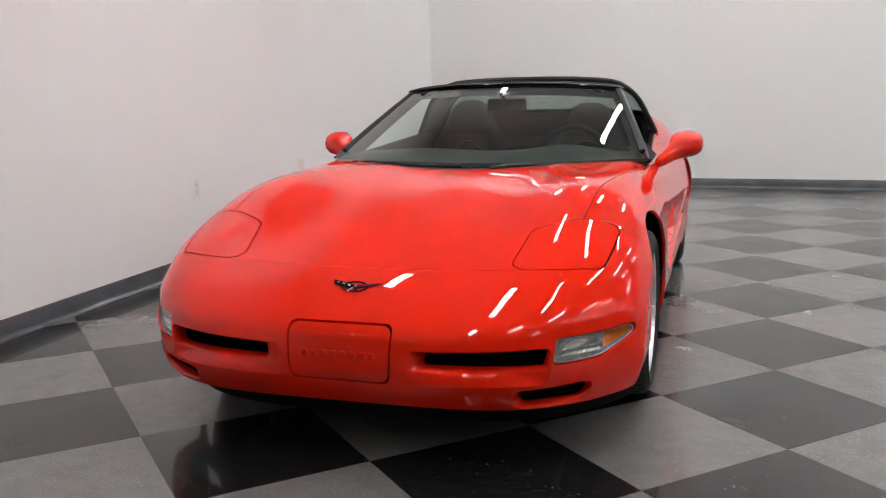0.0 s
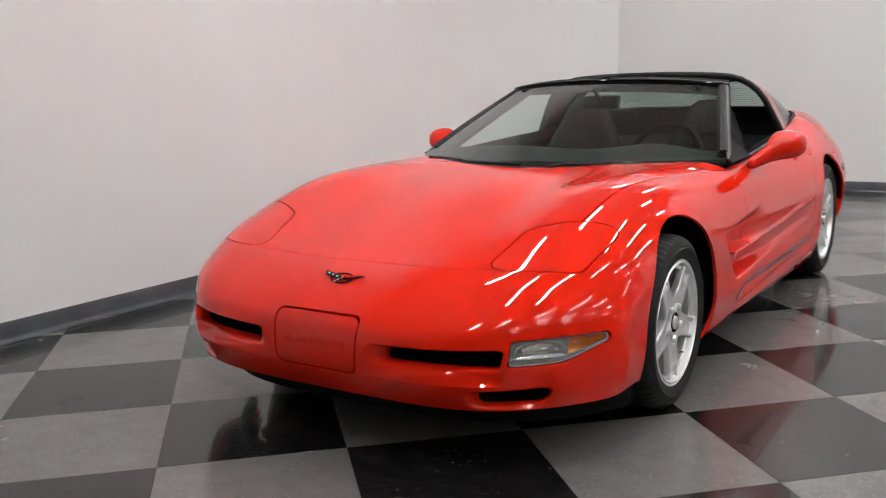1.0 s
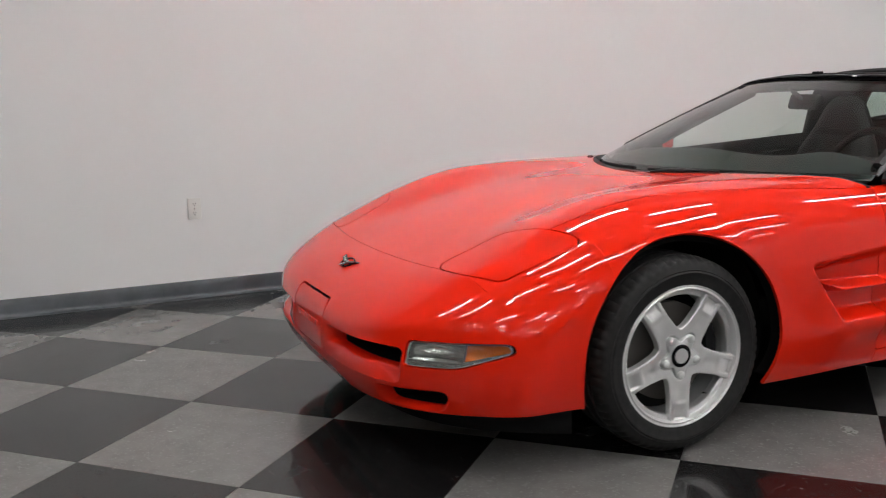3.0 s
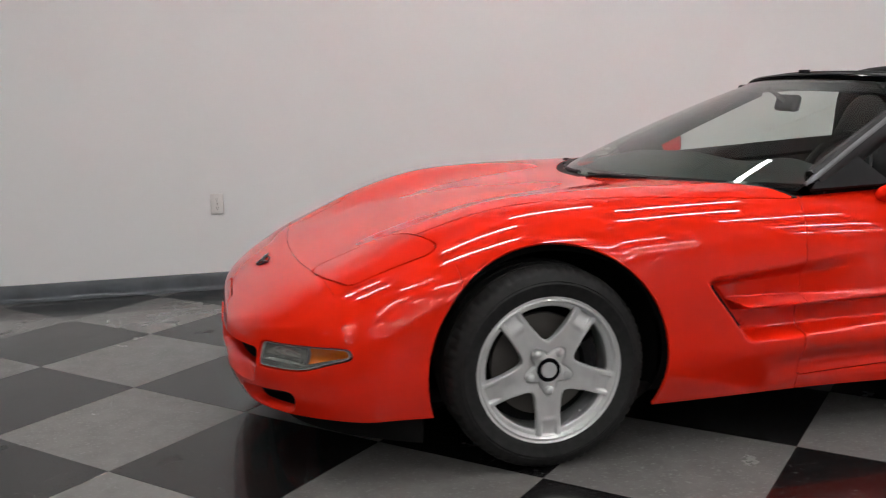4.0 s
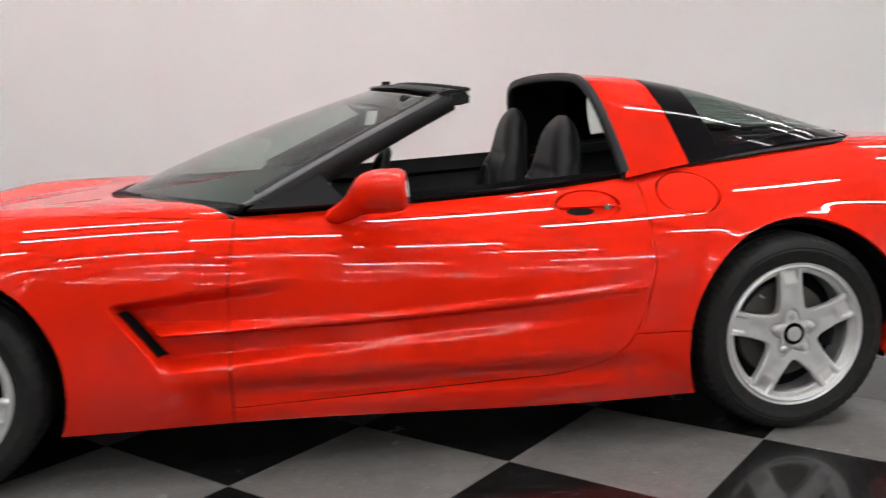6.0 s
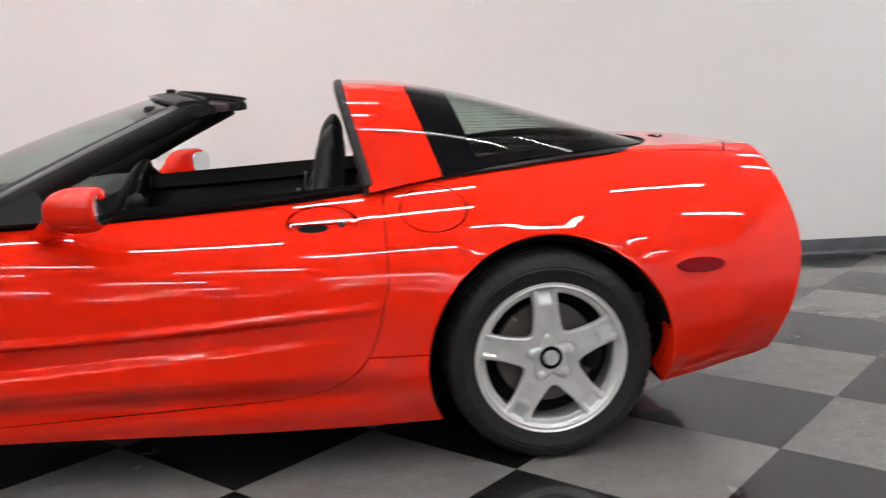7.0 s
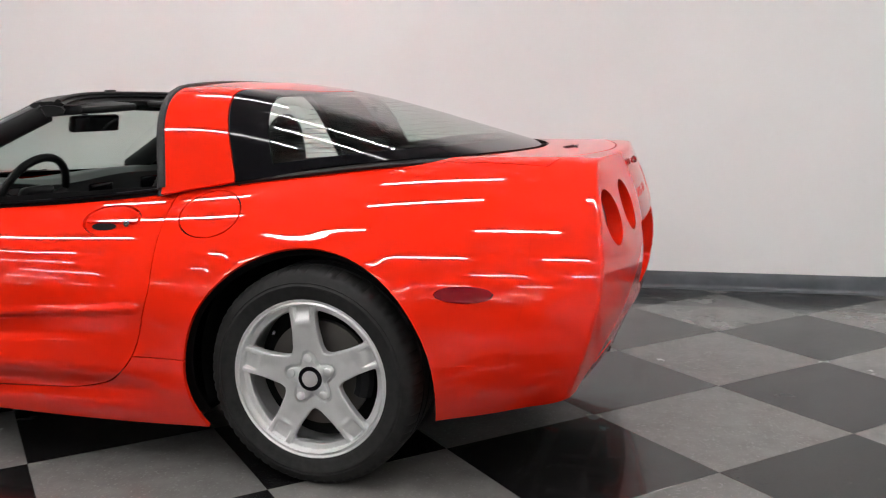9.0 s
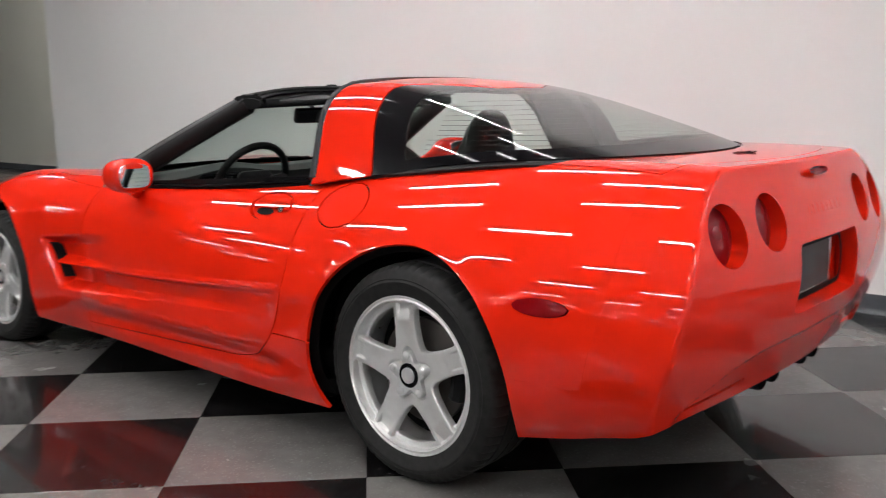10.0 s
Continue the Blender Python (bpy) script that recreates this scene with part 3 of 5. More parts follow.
def f_hatch(x, y, z):
    a = np.abs(x)
    return np.maximum(np.maximum(a - np.maximum(open_w(y) + 0.012, 0.605 * step(2.80, 3.02, y)), y - (3.447 - 0.34 * a * a)), np.maximum(2.36 - y, 0.85 - z))


def f_sill(x, y, z):
    return np.maximum(z - 0.380, np.maximum(0.842 - y, y - 2.5))


def front_hole(corners, r):
    return lambda x, y, z: np.maximum(poly(np.abs(x), z, corners, r), y + 0.3)


def rear_hole(corners, r):
    return lambda x, y, z: np.maximum(poly(np.abs(x), z, corners, r), 3.2 - y)


f_grille = lambda x, y, z: np.maximum(mouth(np.abs(x), z), y + 0.3)
f_lamp = front_hole([(0.658, 0.348), (0.790, 0.352), (0.882, 0.402), (0.874, 0.434), (0.664, 0.430)], 0.012)
f_duct = lambda x, y, z: np.maximum(duct(np.abs(x), z), y + 0.3)
f_front_plate = front_hole([(-0.3, 0.283), (0.166, 0.283), (0.174, 0.462), (-0.3, 0.462)], 0.03)
f_rear_plate = rear_hole([(-0.3, 0.526), (0.268, 0.526), (0.240, 0.722), (-0.3, 0.722)], 0.02)
LIGHTS = [(0.606, 0.785, 0.083), (0.380, 0.797, 0.080)]


def f_lights(x, y, z):
    a = np.abs(x)
    return np.maximum(np.minimum(*[np.hypot(a - cx, (z - cz) * 1.04) - r for cx, cz, r in LIGHTS]), 3.2 - y)


def f_slot(x, y, z):
    a = np.abs(x)
    return np.maximum(np.maximum(np.abs(z - 0.342 - 0.09 * (0.674 - a)) - 0.0055, np.abs(a - 0.545) - 0.14), 3.2 - y)


def f_fuel(x, y, z):
    return np.maximum(np.hypot((y - 2.316) / 0.103, (z - 0.803) / 0.064) * 0.062 - 0.062, 0.5 - x)


def f_handle(x, y, z):
    return np.maximum(np.hypot((y - 1.975) / 0.104, (z - 0.780) / 0.043) * 0.043 - 0.043, 0.5 - np.abs(x))


def f_marker(x, y, z):
    a = np.abs(x)
    return np.maximum(np.hypot((y - 3.135) / 0.083, (z - 0.604) / 0.0225) * 0.0225 - 0.0225, 0.5 - a)


def outside(f, gap=0.0016):
    return lambda x, y, z: gap - f(x, y, z)


def inside(f, gap=0.0016):
    return lambda x, y, z: f(x, y, z) + gap


def cut(mesh, *fields):
    for f in fields:
        mesh = keep(mesh, f)
    return mesh


LEFT, RIGHT = (lambda x, y, z: -x), (lambda x, y, z: x)

car = tagged(new("sports_car"), "glossy red sports coupe, roof panel off, parked on checkered tiles", "car")

SKIN = cut(BODY, lambda x, y, z: low_edge(y) - z, outside(f_arch_front, 0), outside(f_arch_rear, 0))
SKIN = cut(SKIN, outside(f_opening, 0))

nose = cut(SKIN, inside(f_nose_line, 0.0005), outside(f_lid), lambda x, y, z: y - 0.2)
cover = cut(nose, inside(f_front_plate, 0.0035))
lamps = cut(nose, inside(f_lamp, 0.004))
nose = cut(nose, outside(f_front_plate, 0.0025), outside(f_grille, 0), outside(f_lamp, 0), outside(f_duct, 0))
panel("front_bumper", nose, RED, car, "red painted front bumper cover", 0.03)
panel("plate_cover", cover, RED, car, "red plate cover with raised worn lettering", 0.012)
panel("hood", cut(SKIN, outside(f_nose_line), inside(f_hood), outside(f_lid)), RED, car, "long red hood with two shallow valleys", 0.016)


def lamp_bowl(name, mesh, cx, cz, material, label):
    """A hollow reflector behind the lens, deepest at (cx, cz), with upright ribs."""
    P, N, faces = mesh
    a, z = np.abs(P[:, 0]), P[:, 2]
    q = ((a - cx) / 0.062) ** 2 + ((z - cz) / 0.034) ** 2
    depth = 0.010 + 0.020 * np.clip(1 - q, 0, 1) + 0.0035 * np.abs((a * 70) % 1 - 0.5)
    panel(name, (P - N * depth[:, None], N * 0, faces), material, house, label, 0.0)


for name, side in (("l", LEFT), ("r", RIGHT)):
    panel("headlight_cover", cut(SKIN, inside(f_lid, 0.0036), side), RED, car, "closed red pop-up headlight cover", 0.02)
    house = panel("turn_signal", cut(lamps, side), REFLECTOR, car, "silver front lamp housing with amber side", 0.0, 0.034)
    lamp_bowl("reflector", cut(lamps, side, lambda x, y, z: np.abs(x) - 0.797), 0.735, 0.384, BRIGHT, "bright ribbed lamp reflector")
    lamp_bowl("amber_reflector", cut(lamps, side, lambda x, y, z: 0.798 - np.abs(x)), 0.835, 0.398, AMBER, "amber ribbed turn signal reflector")
    panel("lamp_strip", cut(lamps, side, lambda x, y, z: z - 0.373 - 0.42 * np.maximum(0, np.abs(x) - 0.79)), BRIGHT, house, "bright strip along the bottom of the lamp", 0.008, 0.008)
    panel("lamp_lens", cut(lamps, side), LENS, house, "clear front lamp lens", 0.0, 0.004)
    panel("lens_rim", cut(lamps, side, lambda x, y, z: -0.006 - f_lamp(x, y, z)), REFLECTOR, house, "pale grey edge of the lens", 0.012, 0.006)
    panel("front_fender", cut(SKIN, side, outside(f_nose_line, 0.0005), outside(f_hood), outside(f_lid), outside(f_door), outside(f_cowl), lambda x, y, z: y - 0.93, outside(f_sill)), RED, car, "red front fender with a scooped side cove", 0.012)
    panel("rocker_panel", cut(SKIN, side, inside(f_sill), outside(f_door), lambda x, y, z: y - 2.5, lambda x, y, z: 0.4 - np.abs(x)), RED, car, "red sill below the door", 0.012)
    door = panel("door", cut(SKIN, side, inside(f_door), outside(f_handle, 0.0014)), RED, car, "closed red door, its window lowered", 0.02)
    bowl = cut(SKIN, side, inside(f_door), inside(f_handle, 0.001))
    panel("handle_bowl", bowl, RED, door, "oval red handle recess", 0.0, 0.010)
    panel("door_handle", cut(bowl, lambda x, y, z: np.maximum(0.776 - z, np.hypot((y - 1.975) / 0.104, (z - 0.780) / 0.043) - 0.93)), RED, door, "red flush pull handle", 0.010, 0.0005)
    # dark sheet for the finger slot and the shade below the flap
    panel("handle_slot_shade", cut(bowl, lambda x, y, z: np.hypot((y - 1.948) / 0.046, (z - 0.767) / 0.011) - 1), DARK, door, "dark patch for the finger slot and the shade round it", 0.0, 0.0085)
    lock = lathe([(-0.004, 0.011), (0.003, 0.011), (0.005, 0.009), (0.005, 0.0005)], 20)
    bmesh.ops.transform(lock, matrix=Matrix.Translation(((float(skin_side(np.array(2.035), np.array(0.772))) - 0.009) * (1 if side is LEFT else -1), 2.035, 0.772)) @ pose(0, 0, 0, 0, 0, 0 if side is LEFT else 180), verts=lock.verts)
    part("door_lock", lock, CHROME, door, "bright lock cylinder")
    back = cut(SKIN, side, outside(f_tail_line, 0.0001), outside(f_door), outside(f_sill), outside(f_hatch), lambda x, y, z: 0.95 - y)
    panel("side_marker", cut(back, inside(f_marker, 0.001)), MARK, car, "oval dark red side marker lamp", 0.01, -0.004)
    back = cut(back, outside(f_marker, 0))
    if side is LEFT:
        panel("fuel_door", cut(back, inside(f_fuel)), RED, car, "round red fuel door")
        back = cut(back, outside(f_fuel))
    panel("rear_fender", back, RED, car, "wide red rear fender", 0.012)
panel("cowl", cut(SKIN, inside(f_cowl)), TRIM, car, "black plastic cowl below the windshield", 0.02)
panel("hatch_rim", cut(SKIN, inside(f_hatch, 0.0034)), RED, car, "red hatch edge round the rear window", 0.02)
tail = cut(SKIN, inside(f_tail_line, 0.0001), outside(f_hatch), outside(f_lights, 0), outside(f_rear_plate, 0))
for side in (LEFT, RIGHT):
    panel("tail_slot", cut(tail, inside(f_slot, 0), side), DARK, car, "dark slot low in the tail", 0.0, 0.006)
tail = cut(tail, outside(f_slot, 0))
panel("rear_bumper", tail, RED, car, "red rear bumper with round lamp recesses", 0.080)

# dark shell added inside the skin to block light, seen only through gaps and openings
P, N, F = cut(BODY, outside(f_arch_front, -0.002), outside(f_arch_rear, -0.002), outside(f_opening, -0.03), lambda x, y, z: low_edge(y) + 0.012 - z, outside(f_rear_plate, -0.02), outside(f_lights, -0.02), lambda x, y, z: -0.6 - y,
              lambda x, y, z: 0.02 - np.maximum(np.abs(y - 0.88) - 0.42, np.abs(z - 0.46) - 0.12))
finish("gap_shade_shell", P - N * 0.05, F, DARK, car, "added black shell that keeps light out of the gaps", True)

# ---- roof hoop and rear window ----
def f_hoop(x, y, z):
    a = np.abs(x)
    rear = 2.357 - 0.095 * np.clip((z - 0.907) / 0.27, 0, 1) + 0.165 * step(0.50, 0.10, a)
    return y - rear


def hoop_front(x, y, z):
    return 2.125 - 0.075 * np.clip((z - 0.88) / 0.30, 0, 1) - y


above = lambda x, y, z: skin_top(np.abs(x), y) - 0.004 - z
cab = cut(CAB, above)
panel("roof_hoop", cut(cab, inside(f_hoop, 0.003), hoop_front), RED, car, "red targa roof hoop behind the seats", 0.012)
glass = cut(cab, outside(f_hoop, 0.003))
def f_frit(x, y, z):
    a = np.abs(x)
    return np.maximum(2.48 + 0.06 * step(0.45, 0.2, a) - y - 0.35 * (z - 0.92), np.maximum(0.030 - (z - skin_top(a, y)), y - 3.10))
pane = panel("rear_window", cut(glass, inside(f_frit, 0)), PANE, car, "curved tinted rear window glass", 0)
panel("window_border", cut(glass, outside(f_frit, 0)), GLOSS, car, "glossy black glass border", 0.008)
# headliner inside the hoop, its black front seal and the seal round the cockpit
P, N, F = cut(cab, inside(f_hoop, -0.03), lambda x, y, z: hoop_front(x, y, z) - 0.018)
finish("hoop_lining", P - N * 0.015, [tuple(reversed(f)) for f in F], TRIM, car, "black padded lining of the hoop")


def hoop_line(n=44):
    """The front edge of the hoop, from one side to the other over the top, lying on the roof skin."""
    pts = []
    for k in range(n + 1):
        t = math.pi * (-0.005 + 1.01 * k / n)
        lo, hi = 0.3 * abs(math.sin(t)), 1.2
        for _ in range(30):
            r = (lo + hi) / 2
            z = 0.885 + r * math.sin(t)
            y = 2.122 - 0.075 * min(1, max(0, (z - 0.88) / 0.30))
            if greenhouse(np.array(r * math.cos(t)), np.array(y), np.array(z)) < 0:
                lo = r
            else:
                hi = r
        pts.append((lo * math.cos(t) * 0.985, y, 0.885 + (lo - 0.013) * math.sin(t)))
    return pts


part("hoop_seal", sweep(hoop_line(), 0.017, 0.018, 10, (0, 1, 0.01)), TRIM, car, "black rubber seal on the hoop")


def screen(p, q):
    """Windshield: p from side to side (-1 to 1), q from cowl to header."""
    a = abs(p)
    w = 0.790 + (0.580 - 0.790) * q
    y = 0.425 + 0.950 * q + (0.72 * 0.790 ** 2 * (1 - q) + 0.165 * q) * a * a
    z0, z1 = 0.820 - 0.006 * a * a, 1.170 - 0.030 * a ** 2.5
    return p * w, y, z0 + (z1 - z0) * q + (0.020 - 0.014 * a * a) * math.sin(math.pi * q)


slab(lambda u, v: screen(2 * u - 1, v), 28, 18, 0.0, PANE, "windshield", car, "raked tinted windshield glass")
slab(lambda u, v: tuple(Vector(screen((2 * u - 1) * 0.995, 0.87 + 0.13 * v)) + Vector((0, 0.006, -0.010))), 28, 5, 0.004, GLOSS, "tint_band", car, "black band along the top of the glass")
slab(lambda u, v: tuple(Vector(screen((2 * u - 1) * 0.998, 0.055 * v)) + Vector((0, 0.006, -0.008))), 28, 4, 0.003, GLOSS, "glass_border", car, "black border along the bottom of the glass")
for s in (1, -1):
    edge = [Vector(screen(s, (k + 0.4) / 14.4)) for k in range(15)]
    part("pillar_trim", sweep([p + Vector((0.006 * s, 0.012, 0.0)) for p in edge], [0.005] + [0.012] * 14, [0.004] + [0.008] * 14, 10, (s, 0, 1)), PILLAR, car, "satin grey moulding beside the glass")
    inner = [Vector(screen(0.985 * s, k / 14)) + Vector((-0.006 * s, 0.050 - 0.012 * (k / 14), -0.018)) for k in range(1, 15)]
    part("windshield_pillar", sweep(inner, 0.032, [0.052 - 0.012 * k / 14 for k in range(1, 15)], 10, (0, -0.6, 1)), TRIM, car, "black padded windshield pillar")
    def quarter(u, v, s=s):
        lo = Vector((0.806 * s, 0.915 + 0.30 * u, 0.812 + 0.006 * u))
        hi = Vector(screen(s, 0.10 + 0.24 * u)) + Vector((0.004 * s, 0.02, -0.01))
        return tuple(lo.lerp(hi, v))
    slab(quarter, 6, 6, 0.012, SATIN, "corner_trim", car, "charcoal corner trim ahead of the door glass")
head = [Vector(screen(2 * k / 24 - 1, 1.0)) + Vector((0, 0.050, 0.002)) for k in range(25)]
part("header", sweep(head, 0.058, 0.013, 10), TRIM, car, "black windshield header with roof seal")
part("header_trim", sweep([p + Vector((0, -0.054, 0.003)) for p in head], 0.010, 0.006, 6), GLOSS, car, "thin black header moulding")
part("header_lining", sweep([p + Vector((0, 0.012, -0.020)) for p in head], 0.046, 0.020, 10), TRIM, car, "black header lining")
part("header_seal", sweep([p + Vector((0, 0.046, 0.012)) for p in head], 0.010, 0.007, 8), RUBBER, car, "black rubber seal along the header")
part("header_latch", box((-0.020, -0.015, 0.0), (0.020, 0.015, 0.014), 0.004, pose(0, 1.425, 1.184)), SATIN, car, "dark latch block on the header")
for s in (1, -1):
    visor = part("sun_visor", box((-0.195, -0.075, -0.016), (0.195, 0.075, 0.012), 0.012, pose(0.325 * s, 1.535, 1.130, -5, 2 * s, -14 * s)), TRIM, car, "black folded sun visor")
    part("visor_label", box((-0.045, -0.028, -0.0178), (0.045, 0.028, -0.0150), 0.001, pose(0.335 * s, 1.535, 1.130, -5, 2 * s, -14 * s)), PLATE, visor, "grey label on the visor")
    part("roof_latch", box((-0.035, -0.05, -0.02), (0.035, 0.05, 0.012), 0.008, pose(0.505 * s, 1.600, 1.128)), SATIN, car, "dark roof latch")
bm = box((-0.115, -0.016, -0.034), (0.115, 0.016, 0.034), 0.014, pose(0.010, 1.345, 1.066, -15, 0, -16), 4)
rvm = part("rear_view_mirror", bm, TRIM, car, "black inside mirror")
part("mirror_glass", box((-0.105, -0.002, -0.027), (0.105, 0.002, 0.027), 0.0, pose(0.0145, 1.3605, 1.0615, -15, 0, -16)), MIRROR, rvm, "silvered mirror glass")
part("mirror_stem", sweep([(0.008, 1.335, 1.075), (0.005, 1.300, 1.100), (0, 1.265, 1.128)], 0.010, 0.010, 8, (1, 0, 0)), TRIM, rvm)

# heating lines in the rear window, each at one height round the glass
for k in range(12):
    level = 0.962 + 0.0145 * k
    pts = []
    for i in range(61):
        t = math.pi * (0.04 + 0.92 * i / 60)
        lo, hi = 0.0, 1.2
        for _ in range(26):
            r = (lo + hi) / 2
            if greenhouse(np.array(r * math.cos(t)), np.array(2.42 + r * math.sin(t)), np.array(level)) < 0:
                lo = r
            else:
                hi = r
        x, y = lo * math.cos(t), 2.42 + lo * math.sin(t)
        if y > 2.53:
            pts.append((x * 0.994, 2.42 + (y - 2.42) * 0.994, level))
    part("heating_line", sweep(pts, 0.0006, 0.0006, 4), TRIM, pane)


# ---- wheels ----
def tyre(r, r_rim, w):
    """Tyre as a turned profile with rounded sidewalls, tread grooves and notched shoulders; the outer face is at +x."""
    h = w / 2
    prof = [(-h + 0.012, r_rim - 0.004, 0), (-h + 0.002, r_rim + 0.018, 0), (-h - 0.002, (r + r_rim) / 2 - 0.005, 0), (-h + 0.006, r - 0.030, 0), (-h + 0.016, r - 0.012, 1), (-h + 0.034, r - 0.003, 1)]
    for g in (-0.055, 0.0, 0.055):
        prof += [(g - 0.007, r, 0), (g - 0.005, r - 0.008, 0), (g + 0.005, r - 0.008, 0), (g + 0.007, r, 0)]
    prof += [(h - 0.034, r - 0.003, 1), (h - 0.016, r - 0.012, 1), (h - 0.010, r - 0.022, 0), (h - 0.006, r - 0.030, 0), (h - 0.0005, r - 0.040, 0), (h - 0.0015, r - 0.043, 0), (h + 0.002, (r + r_rim) / 2 - 0.005, 0),
             (h + 0.0005, r_rim + 0.030, 0), (h - 0.002, r_rim + 0.026, 0), (h - 0.002, r_rim + 0.012, 0), (h - 0.010, r_rim - 0.004, 0)]
    n, bm, rings = 256, bmesh.new(), []
    for x, rad, notch in prof:
        rings.append([bm.verts.new((x, (rad - (0.0055 if notch and i % 4 == 0 else 0)) * math.cos(2 * math.pi * i / n), (rad - (0.0055 if notch and i % 4 == 0 else 0)) * math.sin(2 * math.pi * i / n))) for i in range(n)])
    for a, b in zip(rings, rings[1:]):
        for i in range(n):
            bm.faces.new((a[i], a[(i + 1) % n], b[(i + 1) % n], b[i]))
    bmesh.ops.recalc_face_normals(bm, faces=bm.faces)
    return bm


def rim_face(R, turn):
    """Five broad spokes with scooped ends, joined to hub and outer ring; the outer face is at +x."""
    k = R / 0.232
    def F(x, y, z):
        r = np.sqrt(y * y + z * z) / k
        ang = np.arctan2(z, y) - turn
        ang = ang - np.round(ang / (2 * math.pi / 5)) * (2 * math.pi / 5)
        along, across = r * np.cos(ang), np.abs(r * np.sin(ang))
        spoke = across - (0.0365 + 0.006 * hill((along - 0.085) / 0.045) + 0.002 * step(0.13, 0.20, along))
        hub = r - 0.086
        ring = np.abs(r - 0.2145) - 0.0190
        flat = smin(smin(spoke, hub, 0.022), ring, 0.009)
        flat = np.maximum(flat, r - 0.2335)
        # the ring steps down between its lip and the openings; the spoke ends stand proud of that step
        lip = step(0.2125, 0.2155, r)
        beside = step(0.0375, 0.0405, across)
        face = -0.013 + 0.009 * lip - 0.004 * step(0.2185, 0.2205, r) * step(0.2275, 0.2255, r) - 0.014 * hill(r / 0.085)
        face = face - 0.013 * (1 - lip) * step(0.186, 0.192, r) * beside
        face = face - 0.011 * step(0.158, 0.200, along) * step(0.209, 0.206, along) * step(0.025, 0.020, across)
        face = face - 0.004 * hill(across / 0.020) * step(0.09, 0.12, along) * step(0.160, 0.145, along)
        # a pocket round the star-shaped cover of the nuts
        pocket = r - (0.066 + 0.015 * np.cos(5 * np.arctan2(z, y) - 5 * turn))
        face = face - 0.010 * step(0.0025, -0.0025, pocket)
        return smax(flat * 0.9 * k, np.maximum((x - face * k), (face * k - 0.030 - x)), 0.006)
    h = 0.0043
    return isosurface(F, (-0.075, -0.262, -0.262), (0.025, 0.262, 0.262), h)


def wheel(x, y, r, r_rim, width, turn, flip):
    e = new("wheel")
    e.parent = car
    e.matrix_basis = Matrix.Translation((x, y, r)) @ (pose(0, 0, 0, 0, 0, 180) if flip else Matrix.Identity(4))
    e["label"] = "silver five-spoke alloy wheel with black tyre"
    key = (r, turn)
    if key not in WHEELS:
        P, N, F = rim_face(r_rim, turn)
        parts = []
        bm = tyre(r, r_rim, width)
        bmesh.ops.translate(bm, verts=bm.verts, vec=(-width / 2 + 0.004, 0, 0))
        parts.append((part("tyre", bm, RUBBER), 0))
        parts.append((finish("rim", P, F, ALLOY, None, "", True, N), 0))
        b = r_rim - 0.012
        parts.append((part("barrel", lathe([(-0.006, r_rim - 0.002), (-0.02, b), (-0.05, b - 0.010), (-width + 0.02, b - 0.014), (-width + 0.01, r_rim)], 72), ALLOY), 0))
        parts.append((part("brake_disc", lathe([(-0.085, 0.02), (-0.085, 0.160), (-0.108, 0.160), (-0.108, 0.02)], 56), STEEL, None, "grey steel brake disc"), 0))
        bm = sweep([(-0.075, 0.150 * math.cos(t), 0.150 * math.sin(t)) for t in [math.pi * (-0.12 + 0.035 * i) for i in range(9)]], 0.028, 0.032, 8, (1, 0, 0))
        parts.append((part("brake_caliper", bm, SATIN), 0))
        # near-black disc added for the deep shade behind the spokes
        parts.append((part("wheel_shade_disc", lathe([(-0.125, 0.0005), (-0.125, b - 0.02)], 40), DARK), 0))
        parts.append((part("centre_cap", lathe([(-0.030, 0.037), (-0.0145, 0.037), (-0.0125, 0.034), (-0.0140, 0.026), (-0.0140, 0.0005)], 36), GLOSS, None, "black centre cap"), 0))
        parts.append((part("cap_emblem", lathe([(-0.0145, 0.0245), (-0.0095, 0.0235), (-0.0080, 0.018), (-0.0080, 0.0005)], 32), ALLOY, None, "plain silver cap disc"), 0))
        bm, rows = bmesh.new(), []
        for x, grow in ((-0.036, 0.0), (-0.0190, 0.0), (-0.0168, -0.0008), (-0.0158, -0.0028)):
            rows.append([bm.verts.new((x, (0.060 + grow + 0.015 * math.cos(5 * a - 5 * turn)) * math.cos(a), (0.060 + grow + 0.015 * math.cos(5 * a - 5 * turn)) * math.sin(a))) for a in [2 * math.pi * i / 80 for i in range(80)]])
        for a, b in zip(rows, rows[1:]):
            for i in range(80):
                bm.faces.new((a[i], a[(i + 1) % 80], b[(i + 1) % 80], b[i]))
        bm.faces.new(rows[-1])
        bmesh.ops.recalc_face_normals(bm, faces=bm.faces)
        parts.append((part("hub_star", bm, ALLOY, None, "silver star-shaped nut cover"), 0))
        for i in range(5):
            t = turn + 2 * math.pi * i / 5
            bm = lathe([(-0.034, 0.0138), (-0.0150, 0.0138), (-0.0095, 0.0118), (-0.0062, 0.0066), (-0.0055, 0.0005)], 20)
            bmesh.ops.translate(bm, verts=bm.verts, vec=(0, 0.062 * math.cos(t), 0.062 * math.sin(t)))
            parts.append((part("lug_nut", bm, ALLOY), 0))
        t = turn + math.pi / 5
        bm = sweep([(-0.03, 0.176 * math.cos(t), 0.176 * math.sin(t)), (-0.012, 0.168 * math.cos(t), 0.168 * math.sin(t))], 0.004, 0.004, 8, (0, 0.3, 1))
        parts.append((part("valve", bm, CHROME), 0))
        WHEELS[key] = [p for p, _ in parts]
        for p in WHEELS[key]:
            p.parent = e
    else:
        for p in WHEELS[key]:
            q = p.copy()
            scene.collection.objects.link(q)
